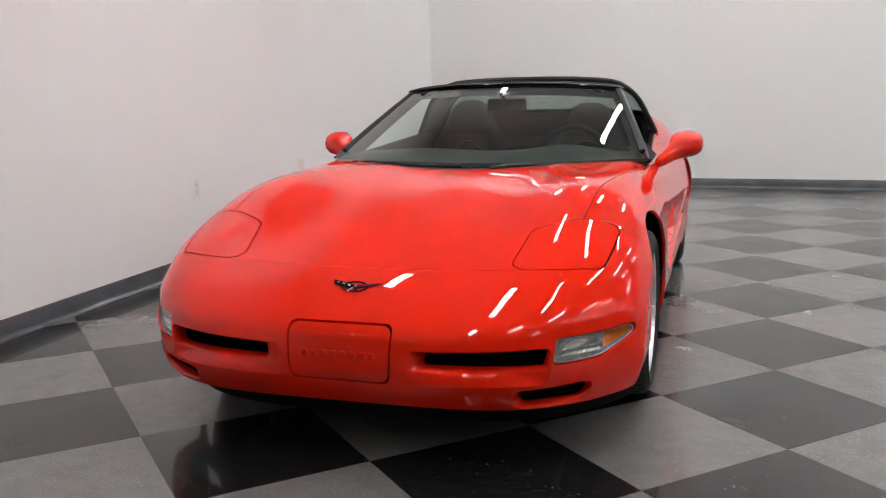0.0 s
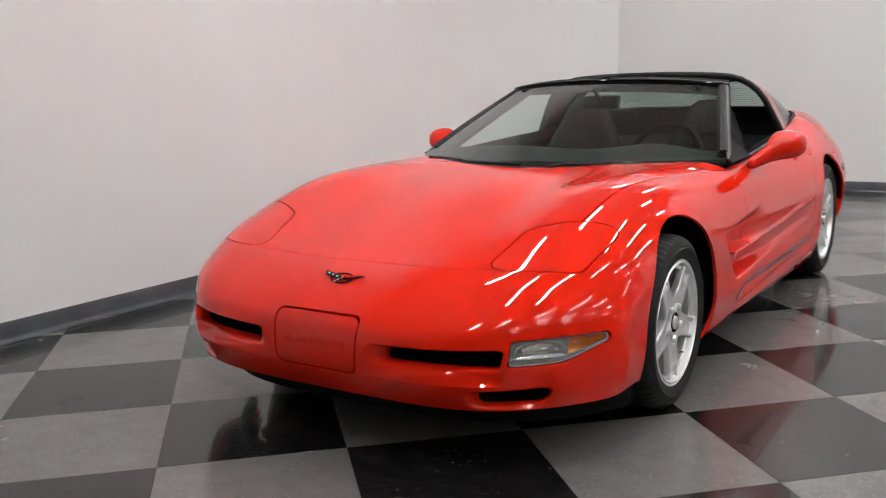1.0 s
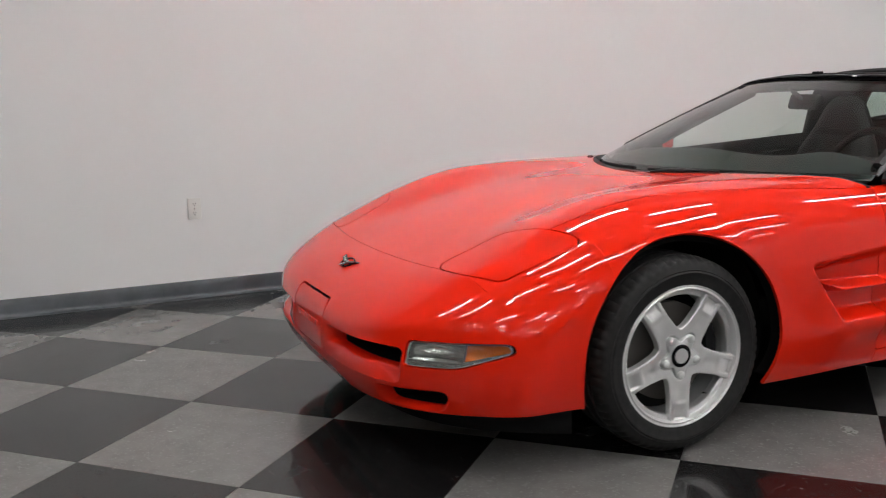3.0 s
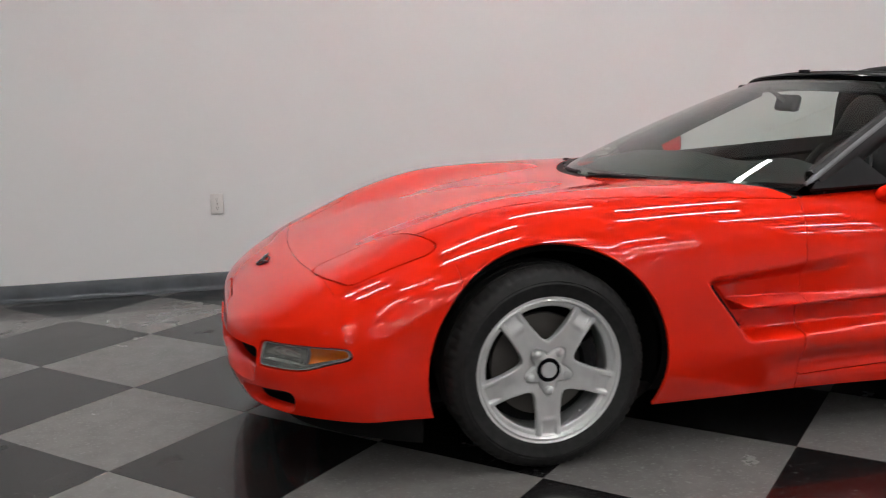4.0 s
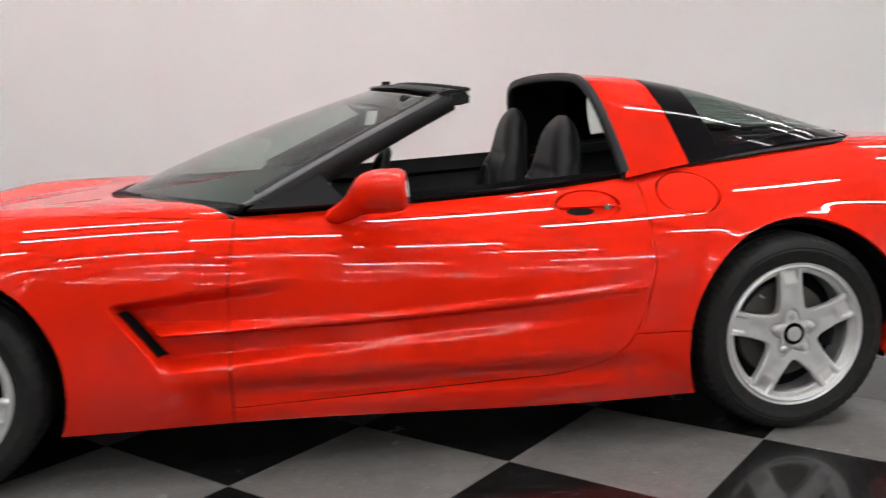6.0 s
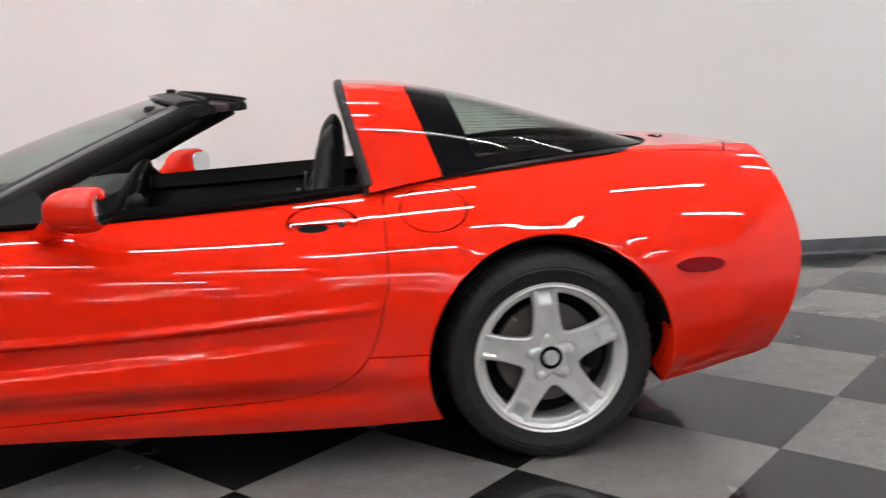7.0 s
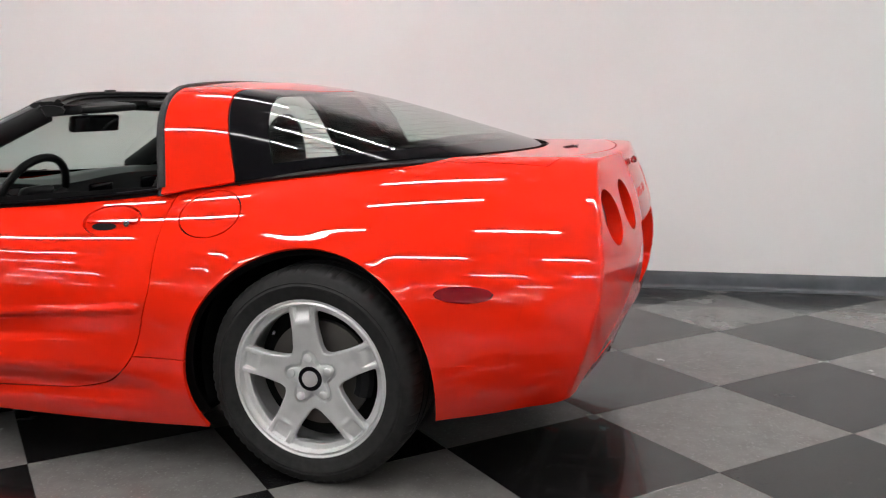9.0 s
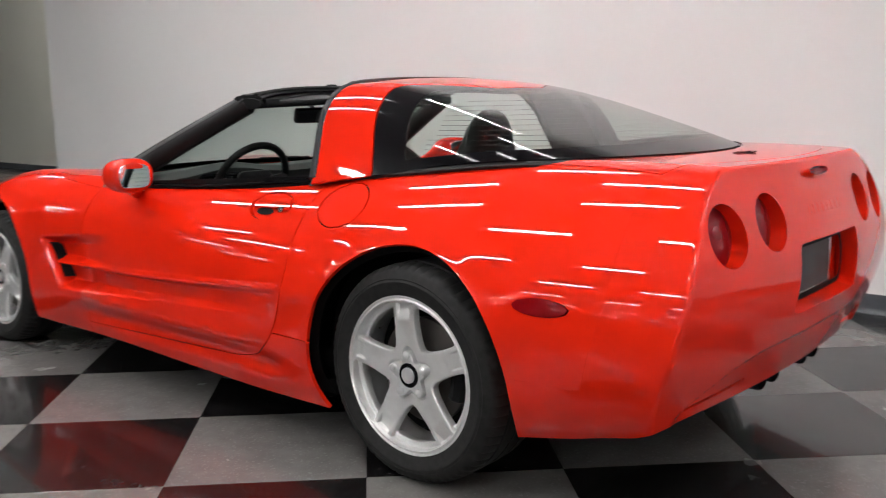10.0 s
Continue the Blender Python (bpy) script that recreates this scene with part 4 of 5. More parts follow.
            q.parent = e
    return e


WHEELS = {}
for s in (1, -1):
    wheel(0.888 * s, 0.0, 0.316, 0.230, 0.245, radians(-90), s < 0)
    wheel(0.886 * s, 2.66, 0.331, 0.242, 0.270, radians(95), s < 0)
for cy, r in ((0.0, 0.392), (2.66, 0.402)):
    for s in (1, -1):
        bm = bmesh.new()
        rows = []
        for x in (0.800, 0.52):
            rows.append([bm.verts.new((x * s, cy + r * math.cos(math.pi * (k / 24 * 1.2 - 0.1)), 0.33 + r * math.sin(math.pi * (k / 24 * 1.2 - 0.1)))) for k in range(25)])
        for k in range(24):
            bm.faces.new((rows[0][k], rows[0][k + 1], rows[1][k + 1], rows[1][k]))
        bm.faces.new(rows[1])
        part("wheel_liner", bm, DARK, car, "black wheel arch liner")
for s in (1, -1):
    part("damper", sweep([(0.70 * s, 2.985, 0.30), (0.70 * s, 3.005, 0.36), (0.69 * s, 3.000, 0.48)], [0.014, 0.020, 0.012], [0.014, 0.020, 0.012], 10, (1, 0, 0)), STEEL, car, "dull steel damper behind the wheel")
    part("bracket", box((0.66 * s - 0.03, 2.975, 0.425), (0.66 * s + 0.03, 3.02, 0.455), 0.006), HOUSING, car, "pale bracket in the wheel arch")
part("underbody", box((-0.62, -0.62, 0.150), (0.62, 2.92, 0.21), 0.03), DARK, car, "black underbody")
part("floor_pan", box((-0.80, 0.44, 0.15), (0.80, 2.24, 0.22), 0.02), DARK, car, "black floor pan")


# ---- cabin ----
def seat_field(x, y, z):
    """Bucket seat round x = 0: cushion, tall back narrowing to the head, side bolsters."""
    back_y = 2.0 + 0.13 * (z - 0.90)
    w = 0.245 - 0.115 * step(0.70, 1.06, z) + 0.012 * hill((z - 0.62) / 0.12)
    bol = 0.034 * step(0.10, 0.20, np.abs(x)) * step(0.95, 0.75, z)
    d = np.abs(y - back_y + bol * 0.6) - 0.054 - bol * 0.5 + 0.008 * step(0.9, 1.05, z)
    back = smax(smax(d, np.abs(x) - w, 0.09), smax(z - 1.082, 0.30 - z, 0.03), 0.12)
    back = back + 0.006 * hill((z - 0.86) / 0.012) * step(0.2, 0.1, np.abs(x))
    top = 0.43 + 0.05 * step(0.12, 0.22, np.abs(x)) - 0.10 * (y - 1.4)
    cush = smax(smax(z - top, 0.20 - z, 0.05), smax(np.abs(x) - 0.255, np.abs(y - 1.56) - 0.34, 0.08), 0.07)
    return smin(back, cush, 0.04)


P, N, F = isosurface(seat_field, (-0.30, 1.12, 0.17), (0.30, 2.20, 1.14), 0.017)
for s in (1, -1):
    finish("seat", P + np.array((0.365 * s, 0, 0.010 - 0.012 * s)), F, LEATHER, car, "black leather bucket seat", True, N)
    hoop = [(0.365 * s + 0.10 * math.cos(t), 1.892, 0.72 + 0.12 * math.sin(t)) for t in [math.pi * i / 12 for i in range(13)]]
    part("seat_piping", sweep(hoop, 0.006, 0.006, 6, (0, 1, 0)), TRIM, car)


def dash(u, v):
    """Dashboard: a rolled pad from the glass to the knee line, higher over the dials."""
    x = -0.77 + 1.54 * u
    a = abs(x)
    y0 = screen_y(a) + 0.035
    lift = 0.035 * math.exp(-((x - 0.37) / 0.20) ** 2) + 0.015 * math.exp(-((x + 0.37) / 0.25) ** 2)
    prof = [(y0, 0.796), (max(y0 + 0.02, 0.80), 0.818), (1.02, 0.842 + 0.4 * lift), (1.13, 0.838 + lift), (1.18, 0.815 + lift), (1.17, 0.74), (1.13, 0.62), (1.02, 0.46)]
    t = v * (len(prof) - 1)
    i = min(int(t), len(prof) - 2)
    f = t - i
    f = f * f * (3 - 2 * f) * 0.4 + f * 0.6
    return x, prof[i][0] * (1 - f) + prof[i + 1][0] * f, prof[i][1] * (1 - f) + prof[i + 1][1] * f


slab(dash, 40, 28, 0.0, DASH, "dashboard", car, "dark grey padded dashboard")
part("dash_vent", box((-0.30, 1.165, 0.74), (-0.14, 1.185, 0.80), 0.008), GLOSS, car, "black air vent")
part("dash_vent", box((-0.68, 1.165, 0.74), (-0.52, 1.185, 0.80), 0.008), GLOSS, car, "black air vent")
part("dial_cluster", box((0.20, 1.150, 0.735), (0.54, 1.186, 0.835), 0.02), GLOSS, car, "black instrument cluster")
part("console", box((-0.135, 1.10, 0.20), (0.135, 2.02, 0.565), 0.04, None, 4), DASH, car, "dark grey centre console")
part("gear_lever", sweep([(0, 1.36, 0.55), (0, 1.37, 0.63), (0, 1.375, 0.67)], [0.012, 0.012, 0.024], [0.012, 0.012, 0.024], 10, (1, 0, 0)), TRIM, car)
M = pose(0.365, 1.305, 0.790, 64, 0, 0)
ring = [tuple(M @ Vector((0.178 * math.cos(t), 0.178 * math.sin(t), 0))) for t in [2 * math.pi * i / 48 for i in range(48)]]
sw = part("steering_wheel", sweep(ring, 0.0155, 0.0155, 10, (0, 0.9, 0.44), True), LEATHER, car, "black leather steering wheel")
part("wheel_hub", box((-0.085, -0.075, -0.035), (0.085, 0.065, 0.012), 0.025, M, 3), TRIM, sw)
for a in (10, 170, 235, 305):
    t = radians(a)
    part("wheel_spoke", sweep([tuple(M @ Vector((r * math.cos(t), r * math.sin(t), -0.01))) for r in (0.05, 0.12, 0.176)], 0.016, 0.008, 8, (0, 0.9, 0.44)), TRIM, sw)
part("steering_column", sweep([(0.365, 1.30, 0.785), (0.365, 1.10, 0.70)], 0.035, 0.035, 12), TRIM, car)
for s in (1, -1):
    def lining(u, v, s=s):
        y = 0.95 + 1.18 * u
        top = 0.812 + 0.07 * u
        z = 0.30 + (top - 0.30) * v
        x = float(open_w(np.array(y))) - 0.012 - 0.035 * math.sin(math.pi * min(1, v * 1.1)) * 1.0 - 0.03 * (1 - v)
        return s * x, y, z
    slab(lining, 20, 12, 0.0, LEATHER, "door_lining", car, "black leather door lining")
    belt = [(s * (float(open_w(np.array(y))) + 0.002), y, float(skin_top(np.array(open_w(np.array(y))), np.array(y))) - 0.005) for y in [0.93 + 1.19 * i / 24 for i in range(25)]]
    part("belt_seal", sweep(belt, 0.007, 0.007, 8), GLOSS, car, "glossy black belt line seal")
for s in (1, -1):
    def flank(u, v, s=s):
        y = 2.10 + 0.80 * u
        w = float(open_w(np.array(y))) - 0.002
        top = float(skin_top(np.array(w), np.array(y))) + 0.003
        if v < 0.7:
            return s * (w - 0.02 * (1 - v / 0.7)), y, 0.68 + (top - 0.68) * v / 0.7
        # a ledge that runs out under the edge of the glass
        k = (v - 0.7) / 0.3
        return s * (w + (max(w, float(roof_w(np.array(y))) - 0.012) - w) * k), y, top + 0.002 * k
    slab(flank, 20, 10, 0.0, CARPET, "cargo_side", car, "black side trim of the cargo area")


def hatch_outline(n=60):
    """The edge of the opening under the rear glass, from one side round the back to the other."""
    pts = []
    for k in range(n + 1):
        t = math.pi * (-0.16 + 1.32 * k / n)
        lo, hi = 0.0, 1.2
        for _ in range(26):
            r = (lo + hi) / 2
            if f_opening(np.array(r * math.cos(t)), np.array(2.62 + r * math.sin(t)), np.array(0.92)) < 0:
                lo = r
            else:
                hi = r
        x, y = lo * math.cos(t), 2.62 + lo * math.sin(t)
        pts.append(Vector((x, y, float(skin_top(np.array(abs(x)), np.array(y))))))
    return pts


rear_edge = hatch_outline()
part("hatch_seal", sweep([p + Vector((0, 0, -0.011)) for p in rear_edge], 0.012, 0.010, 8), TRIM, car, "black seal under the rear glass")
middle = Vector((0, 2.62, 0))
slab(lambda u, v: tuple(Vector((rear_edge[round(60 * u)].x * 0.985, 2.62 + (rear_edge[round(60 * u)].y - 2.62) * 0.985, 0.72 + (rear_edge[round(60 * u)].z + 0.004 - 0.72) * v))), 60, 2, 0.0, CARPET, "cargo_lining", car, "black lining round the cargo area")
part("rear_bulkhead", box((-0.66, 2.10, 0.20), (0.66, 2.14, 0.80), 0.01), CARPET, car, "black carpeted bulkhead")
slab(lambda u, v: (-0.66 + 1.32 * u, 2.12 + 1.06 * v, 0.74 + 0.06 * v), 6, 6, 0.0, CARPET, "cargo_floor", car, "black carpeted cargo floor")


# ---- outside fittings ----
def mirror_field(x, y, z, turn=0.08):
    """Door mirror at +x: an egg-shaped shell cut flat behind, that runs forward and down into a thick tapering arm."""
    q = ((np.abs(x - 0.944) / 0.082) ** 2.5 + (np.abs(y - 1.330) / 0.108) ** 2.2 + (np.abs(z - 0.866) / 0.064) ** 2.5) ** 0.42
    shell = smax((q - 1) * 0.064, turn * (x - 0.955) + math.sqrt(1 - turn * turn) * (y - 1.376), 0.024)
    ax, ay, az, dx, dy, dz = 0.825, 1.175, 0.786, 0.105, 0.115, 0.070
    t = np.clip(((x - ax) * dx + (y - ay) * dy + (z - az) * dz) / (dx * dx + dy * dy + dz * dz), 0, 1)
    arm = np.sqrt((x - ax - t * dx) ** 2 + 0.7 * (y - ay - t * dy) ** 2 + (z - az - t * dz) ** 2) - 0.026 - 0.020 * t
    return smin(shell, arm, 0.040)


MIRROR_SHELL = isosurface(mirror_field, (0.79, 1.05, 0.72), (1.07, 1.44, 0.96), 0.009)
FAR_SHELL = mirrored(isosurface(lambda x, y, z: mirror_field(x, y, z, -0.55), (0.79, 1.05, 0.72), (1.07, 1.44, 0.96), 0.009))
for s in (1, -1):
    shell = panel("door_mirror", MIRROR_SHELL if s > 0 else FAR_SHELL, RED, car, "red door mirror", 0)
    bm = lathe([(0.0025, 0.0005), (0.0025, 0.95), (-0.002, 1.0)], 48, "y")
    for v in bm.verts:
        # a rectangle with well-rounded corners
        r = math.hypot(v.co.x, v.co.z)
        k = r / ((abs(v.co.x) / r) ** 3.6 + (abs(v.co.z) / r) ** 3.6) ** (1 / 3.6) / r
        v.co.x, v.co.z = v.co.x * k, v.co.z * k
    bmesh.ops.transform(bm, matrix=Matrix.Translation((0.947 * s, 1.3770 if s > 0 else 1.3785, 0.866)) @ pose(0, 0, 0, 6 if s > 0 else 0, 0, -4.6 if s > 0 else -33.4) @ Matrix.Diagonal((0.060, 1, 0.046, 1)), verts=bm.verts)
    part("mirror_glass", bm, MIRROR, shell, "silvered mirror glass")

# wipers
for s, x0, x1 in ((1, 0.10, 0.66), (-1, -0.62, 0.02)):
    arm = []
    for i in range(9):
        x = x0 + (x1 - x0) * i / 8
        arm.append((x, screen_y(abs(x)) + 0.008, 0.826 - 0.006 * (x / 0.7) ** 2))
    w = part("wiper", sweep(arm, 0.006, 0.005, 6), TRIM, car, "black wiper blade and arm")
    part("wiper_pivot", sweep([(x0 + 0.05, screen_y(abs(x0 + 0.05)) - 0.028, 0.818), (x0 + 0.12, screen_y(abs(x0 + 0.12)) - 0.008, 0.829), (x0 + 0.30, screen_y(abs(x0 + 0.3)) + 0.002, 0.829)], 0.008, 0.006, 8), TRIM, w)
part("wiper_pivot", lathe([(0.83, 0.018), (0.850, 0.016), (0.855, 0.010), (0.855, 0.0005)], 16, "z"), TRIM, car).matrix_basis = Matrix.Translation((-0.56, 0.60, -0.022))

# lamps and plate recess in the tail
for s in (1, -1):
    for cx, cz, r in LIGHTS:
        y0 = float(tail_y(np.array(cx), np.array(cz))) - 0.048
        tilt = math.degrees(math.atan(0.32 * cx)) * s
        m = pose(cx * s, y0, cz, 15, 0, -tilt)
        bm = lathe([(0.022, 0.0005), (0.018, 0.4 * r), (0.008, 0.8 * r), (-0.004, 1.10 * r), (-0.02, 1.12 * r)], 40, "y")
        bmesh.ops.transform(bm, matrix=m, verts=bm.verts)
        lens = part("tail_light", bm, RUBY, car, "round red tail light lens in a deep recess")
        bm = lathe([(0.0265, 0.0005), (0.0255, 0.012), (0.0205, 0.020)], 16, "y")
        bmesh.ops.transform(bm, matrix=m, verts=bm.verts)
        part("bulb_spot", bm, RUBY, lens)
box_y = 3.500
part("plate_recess", box((-0.31, box_y - 0.03, 0.50), (0.31, box_y, 0.76), 0.01), RED, car, "red back of the plate recess")
plate = part("licence_plate", box((-0.155, box_y + 0.002, 0.552), (0.155, box_y + 0.008, 0.706), 0.004), PLATE, car, "blank dark grey plate in a silver frame")
for lo, hi in (((-0.165, 0.545), (0.165, 0.556)), ((-0.165, 0.702), (0.165, 0.713)), ((-0.165, 0.556), (-0.153, 0.702)), ((0.153, 0.556), (0.165, 0.702))):
    part("frame_bar", box((lo[0], box_y + 0.001, lo[1]), (hi[0], box_y + 0.012, hi[1]), 0.003), CHROME, plate)
for cz, zz in ((0.745, 0.0),):
    part("plate_lamp", box((-0.06, box_y, cz - 0.008), (0.06, box_y + 0.02, cz + 0.006), 0.004), CLEAR, car)
for i, (w, h) in enumerate([(0.026, 0.030)] * 8):
    x = -0.126 + 0.036 * i
    yy = float(tail_y(np.array(abs(x)), np.array(0.805))) - 0.0015
    slope = float(rear_y(np.array(0.82)) - rear_y(np.array(0.79))) / 0.03
    part("relief_bar", box((-w / 2 + 0.003, -0.004, -h / 2), (w / 2 - 0.003, 0.0022, h / 2), 0.002, pose(x, yy, 0.805, -math.degrees(math.atan(slope)), 0, 0)), RED, car, "plain raised bar in place of lettering")
    x = -0.112 + 0.032 * i
    yy = float(nose_y(np.array(0.37)))
    part("relief_bar", box((x - 0.010, yy - 0.0028, 0.358), (x + 0.010, yy + 0.008, 0.380), 0.002), RED, car, "plain raised bar in place of lettering")
bm = lathe([(0.0, 0.0005), (-0.002, 0.8), (-0.010, 1.0)], 28, "y")
bmesh.ops.transform(bm, matrix=Matrix.Translation((0.0, 3.508, 0.905)) @ pose(0, 0, 0, 30) @ Matrix.Diagonal((0.075, -1, 0.013, 1)), verts=bm.verts)
part("brake_light", bm, MARK, car, "small oval red high brake light")
for x in (-0.22, -0.12, 0.12, 0.22):
    bm = lathe([(3.22, 0.034), (3.455, 0.036), (3.46, 0.033), (3.445, 0.030), (3.22, 0.030)], 24, "y")
    bmesh.ops.transform(bm, matrix=Matrix.Translation((x, 0, 0.312)) @ Matrix.Diagonal((1.15, 1, 0.9, 1)), verts=bm.verts)
    part("exhaust_tip", bm, GLOSS, car, "dark oval exhaust tip")
part("rear_valance", box((-0.55, 3.16, 0.285), (0.55, 3.34, 0.38), 0.02), DARK, car, "black rear valance")
part("air_dam", sweep([(x, -0.80 + 0.42 * (abs(x) / 0.86) ** 4.0, 0.170) for x in [-0.855 + 1.71 * i / 40 for i in range(41)]], 0.012, 0.048, 8), DARK, car, "black rubber air dam below the bumper")


def nose_at(a, z):
    """Where the nose skin lies on lines of constant a and z."""
    a, z = np.array(a), np.array(z)
    lo, hi = np.full(a.shape, -1.1), np.full(a.shape, -0.3)
    for _ in range(26):
        y = (lo + hi) / 2
        deep = skin(a, y, z) < 0
        hi, lo = np.where(deep, y, hi), np.where(deep, lo, y)
    return lo


def opening(name, outer, inner, centre, depth, s, label):
    """A rolled lip that leads from an opening in the nose to a smaller dark throat."""
    n, rings = 96, 7
    t = 2 * math.pi * np.arange(n) / n
    # more points at the ends of the wide opening
    t = np.arctan2(0.25 * np.sin(t), np.cos(t))
    def edge(f):
        lo, hi = np.zeros(n), np.full(n, 0.4)
        for _ in range(28):
            r = (lo + hi) / 2
            deep = f(centre[0] + r * np.cos(t), centre[1] + r * np.sin(t)) < 0
            lo, hi = np.where(deep, r, lo), np.where(deep, hi, r)
        return centre[0] + lo * np.cos(t), centre[1] + lo * np.sin(t)
    (pa, pz), (ea, ez) = edge(outer), edge(inner)
    v, f = [], []
    for k in range(rings):
        q = math.pi / 2 * k / (rings - 1)
        ca, cz = pa + (ea - pa) * math.sin(q), pz + (ez - pz) * math.sin(q)
        y = nose_at(pa, pz) * (1 - math.sin(q)) + nose_at(ca, cz) * math.sin(q) + depth * (1 - math.cos(q))
        v += [(s * a, b, c) for a, b, c in zip(ca, y, cz)]
    for k in range(rings - 1):
        for i in range(n):
            j = (i + 1) % n
            f.append((k * n + i, k * n + j, (k + 1) * n + j, (k + 1) * n + i)[::1 if s > 0 else -1])
    lip = finish(name, v, f, RED, car, label, True)
    w = v[-n:]
    w = w + [(x, y + 0.07, z) for x, y, z in w]
    g = [(i, (i + 1) % n, n + (i + 1) % n, n + i) for i in range(n)] + [tuple(range(n, 2 * n))]
    finish("throat", w, g, DARK, lip, "black air intake", False)


for s in (1, -1):
    opening("grille_lip", mouth, lambda a, z: poly(a, z, [(0.262, 0.338), (0.622, 0.340), (0.636, 0.396), (0.268, 0.384)], 0.014), (0.44, 0.362), 0.058, s, "red rolled lip of the grille opening")
    opening("duct_lip", duct, lambda a, z: poly(a, z, [(0.552, 0.222), (0.728, 0.230), (0.752, 0.274), (0.552, 0.266)], 0.024), (0.645, 0.246), 0.045, s, "red rolled lip of the brake duct")
for s in (1, -1):
    def slot(u, v, s=s):
        # the front wall and floor of the cove's mouth, a sliver above the paint
        z = 0.532 - 0.142 * v
        y = 0.500 + 0.75 * (0.55 - z) + 0.016 + 0.025 * u
        return s * (float(skin_side(np.array(y), np.array(z))) + 0.003), y, z
    slab(slot, 8, 14, 0.002, DARK, "cove_vent", car, "black vent slot behind the front wheel")


def badge(m, size, name):
    """A small winged ring, as plain shapes: a black ring, a chequered wing and a red wing."""
    b = part(name, sweep([tuple(m @ Vector((0.045 * size * math.cos(t), 0.026 * size * math.sin(t), 0.003))) for t in [2 * math.pi * i / 32 for i in range(32)]], 0.0028 * size, 0.003, 6, tuple(m.to_3x3() @ Vector((0, 0, 1))), True), GLOSS, car, "plain black ring badge with two small wings")
    def wing(pts, material, z):
        bm = bmesh.new()
        lo = [bm.verts.new(m @ Vector((x * size, y * size, z))) for x, y in pts]
        hi = [bm.verts.new(m @ Vector((x * size, y * size, z + 0.0035))) for x, y in pts]
        bm.faces.new(hi)
        for i in range(len(pts)):
            j = (i + 1) % len(pts)
            bm.faces.new((lo[i], lo[j], hi[j], hi[i]))
        bmesh.ops.recalc_face_normals(bm, faces=bm.faces)
        part("badge_wing", bm, material, b)
    wing([(-0.085, 0.030), (-0.078, 0.008), (-0.010, -0.012), (-0.004, 0.006)], GLOSS, 0.003)
    for i in range(3):
        x = -0.070 + 0.022 * i
        y = 0.020 - 0.0065 * i
        wing([(x, y), (x + 0.011, y - 0.004), (x + 0.012, y - 0.012), (x + 0.001, y - 0.008)], CHROME, 0.0052)
    wing([(0.004, 0.004), (0.010, -0.010), (0.062, 0.004), (0.088, 0.020), (0.050, 0.014)], GLOSS, 0.003)
    wing([(0.014, 0.002), (0.018, -0.006), (0.058, 0.005), (0.070, 0.012), (0.048, 0.010)], RUBY, 0.0052)
    wing([(-0.020, -0.030), (-0.012, -0.030), (0.012, 0.004), (0.004, 0.004)], CHROME, 0.0045)
    wing([(0.020, -0.030), (0.012, -0.030), (-0.010, 0.000), (-0.004, 0.004)], GLOSS, 0.0048)


badge(pose(0, -0.795, float(skin_top(np.array(0.0), np.array(-0.795))) - 0.003, 26, 0, 0), 0.95, "nose_badge")
badge(pose(0, 3.30, float(skin_top(np.array(0.0), np.array(3.30))) - 0.003, 0, 0, 180), 0.72, "deck_badge")


# ---- the floor: vinyl tiles laid in a checker at 45 degrees to the walls ----
S, X0, Y0 = 0.4287, 0.93, -0.04
floor = tagged(part("floor", box((RECESS_X - 0.1, WY0 - 0.1, -0.1), (EX + 0.1, WY1 + 0.1, -0.0030)), JOINT, None, "", False),
               "waxed grey and black checkered vinyl tile floor", "floor", "", "structure")


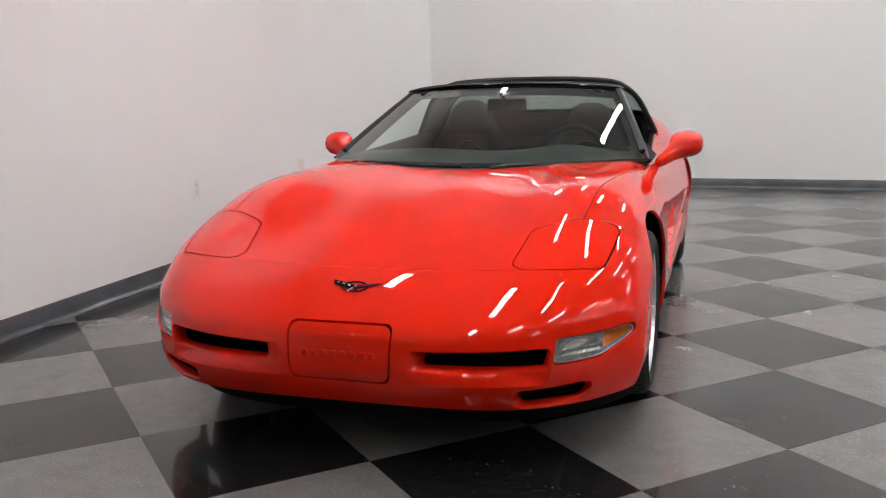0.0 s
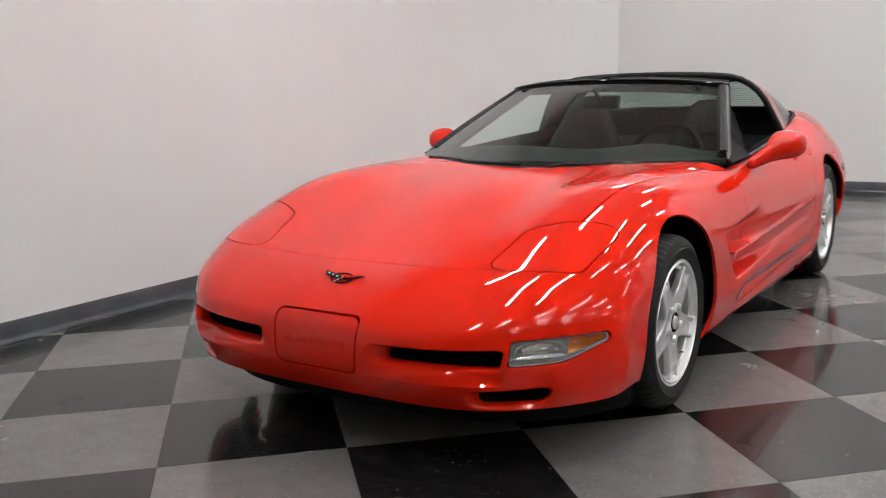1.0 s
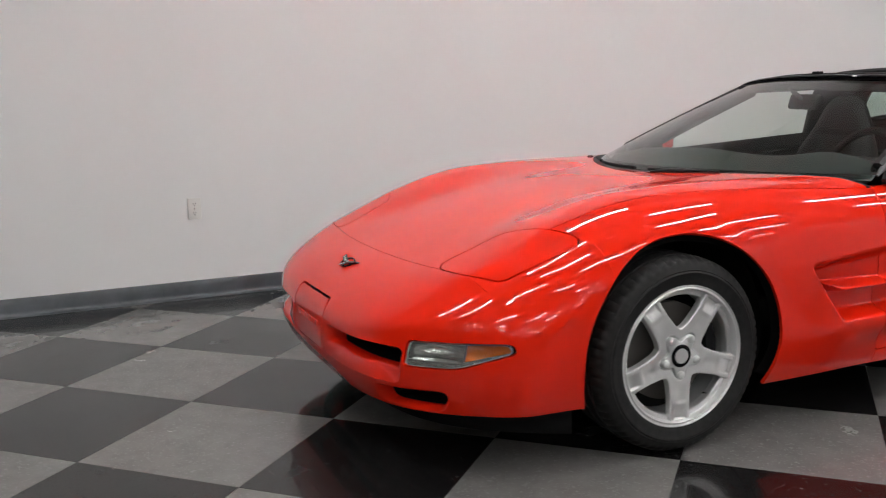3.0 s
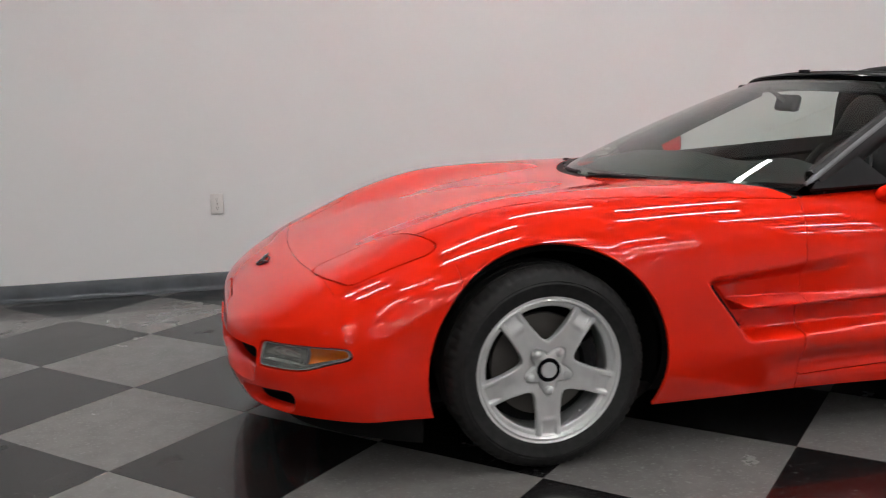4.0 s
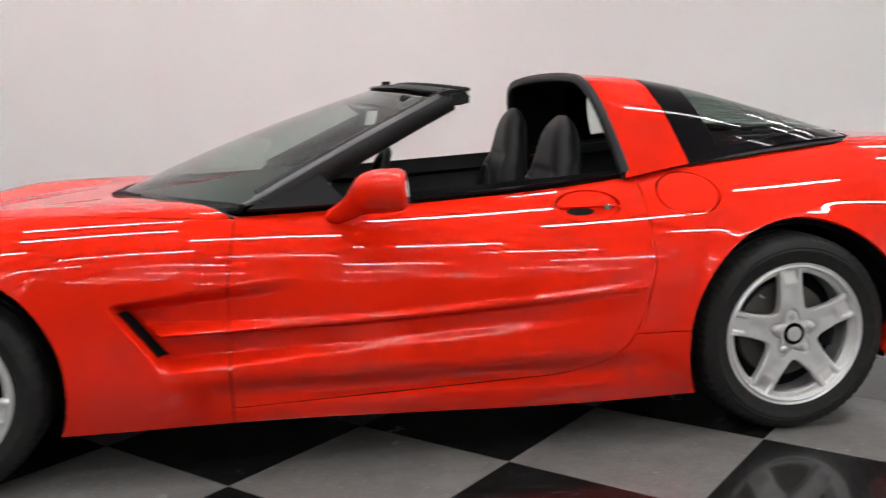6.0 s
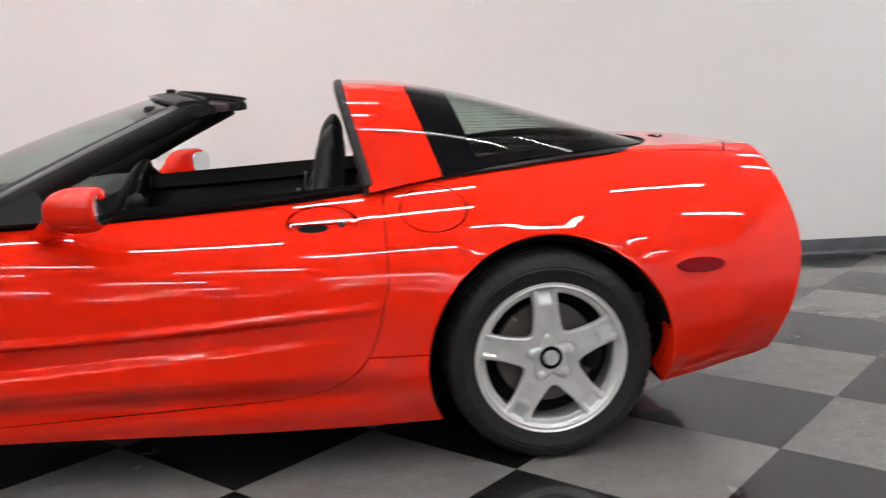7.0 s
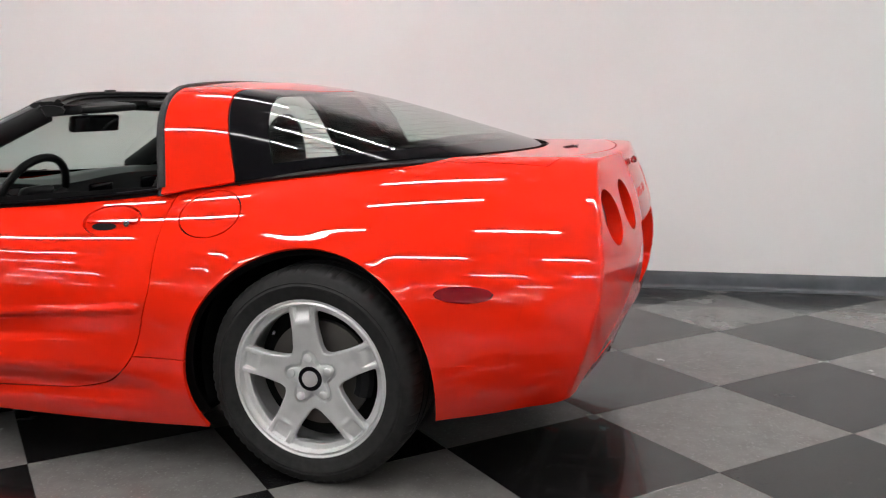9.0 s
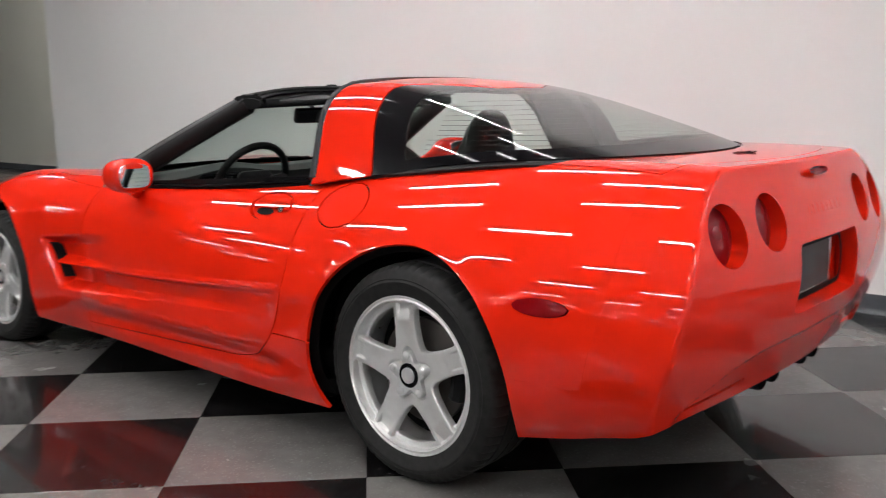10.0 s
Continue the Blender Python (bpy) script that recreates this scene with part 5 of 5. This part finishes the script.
def clipped(ring, lo, hi):
    """A tile's outline cut to the room's rectangle."""
    for axis, bound, sign in ((0, lo[0], 1), (1, lo[1], 1), (0, hi[0], -1), (1, hi[1], -1)):
        out = []
        for p, q in zip(ring, ring[1:] + ring[:1]):
            dp, dq = sign * (p[axis] - bound), sign * (q[axis] - bound)
            if dp >= 0:
                out.append(p)
            if (dp >= 0) != (dq >= 0):
                t = dp / (dp - dq)
                out.append((p[0] + t * (q[0] - p[0]), p[1] + t * (q[1] - p[1])))
        ring = out
        if len(ring) < 3:
            return []
    return ring


def tile_mesh(ring, name, material):
    """A thin slab with a slightly eased upper edge."""
    cx, cy = sum(p[0] for p in ring) / len(ring), sum(p[1] for p in ring) / len(ring)
    v, f, n = [], [], len(ring)
    for k, z in ((1.0, -0.003), (1.0, -0.0006), (0.997, 0.0)):
        v += [(cx + (x - cx) * k, cy + (y - cy) * k, z) for x, y in ring]
    for r in (0, 1):
        f += [(r * n + i, r * n + (i + 1) % n, (r + 1) * n + (i + 1) % n, (r + 1) * n + i) for i in range(n)]
    f.append(tuple(range(2 * n, 3 * n)))
    me = bpy.data.meshes.new(name)
    me.from_pydata(v, [], f)
    me.materials.append(material)
    return me


half = S * (1 - 0.0012)
whole = [(0, -half), (half, 0), (0, half), (-half, 0)]
shared = [tile_mesh(whole, "tile", LIGHT_TILE), tile_mesh(whole, "tile", DARK_TILE)]
rest = [([], []), ([], [])]
made = 0
for i in range(-40, 48):
    for j in range(-48, 40):
        cx, cy = X0 + S * (i - j), Y0 + S * (i + j + 1)
        dark = (i + j) % 2
        ring = clipped([(cx + x, cy + y) for x, y in whole], (WX if cy > RECESS_Y - 0.5 else RECESS_X, WY0), (EX, WY1))
        if not ring:
            continue
        cutoff = len(ring) != 4 or abs(ring[0][0] - cx) > 1e-6 or abs(ring[0][1] - cy + half) > 1e-6
        if -2.6 < cx < 3.6 and -5.2 < cy < 7.0 and made < 300:
            ob = new("tile", tile_mesh([(x - cx, y - cy) for x, y in ring], "tile", (LIGHT_TILE, DARK_TILE)[dark]) if cutoff else shared[dark])
            ob.location = (cx, cy, 0)
            ob.parent = floor
            made += 1
        else:
            v, f = rest[dark]
            f.append(tuple(range(len(v), len(v) + len(ring))))
            v += [(x, y, -0.0002) for x, y in ring]
for (v, f), m in zip(rest, (LIGHT_TILE, DARK_TILE)):
    tagged(finish("tile_field", v, f, m, floor, "", False), kind="stuff")
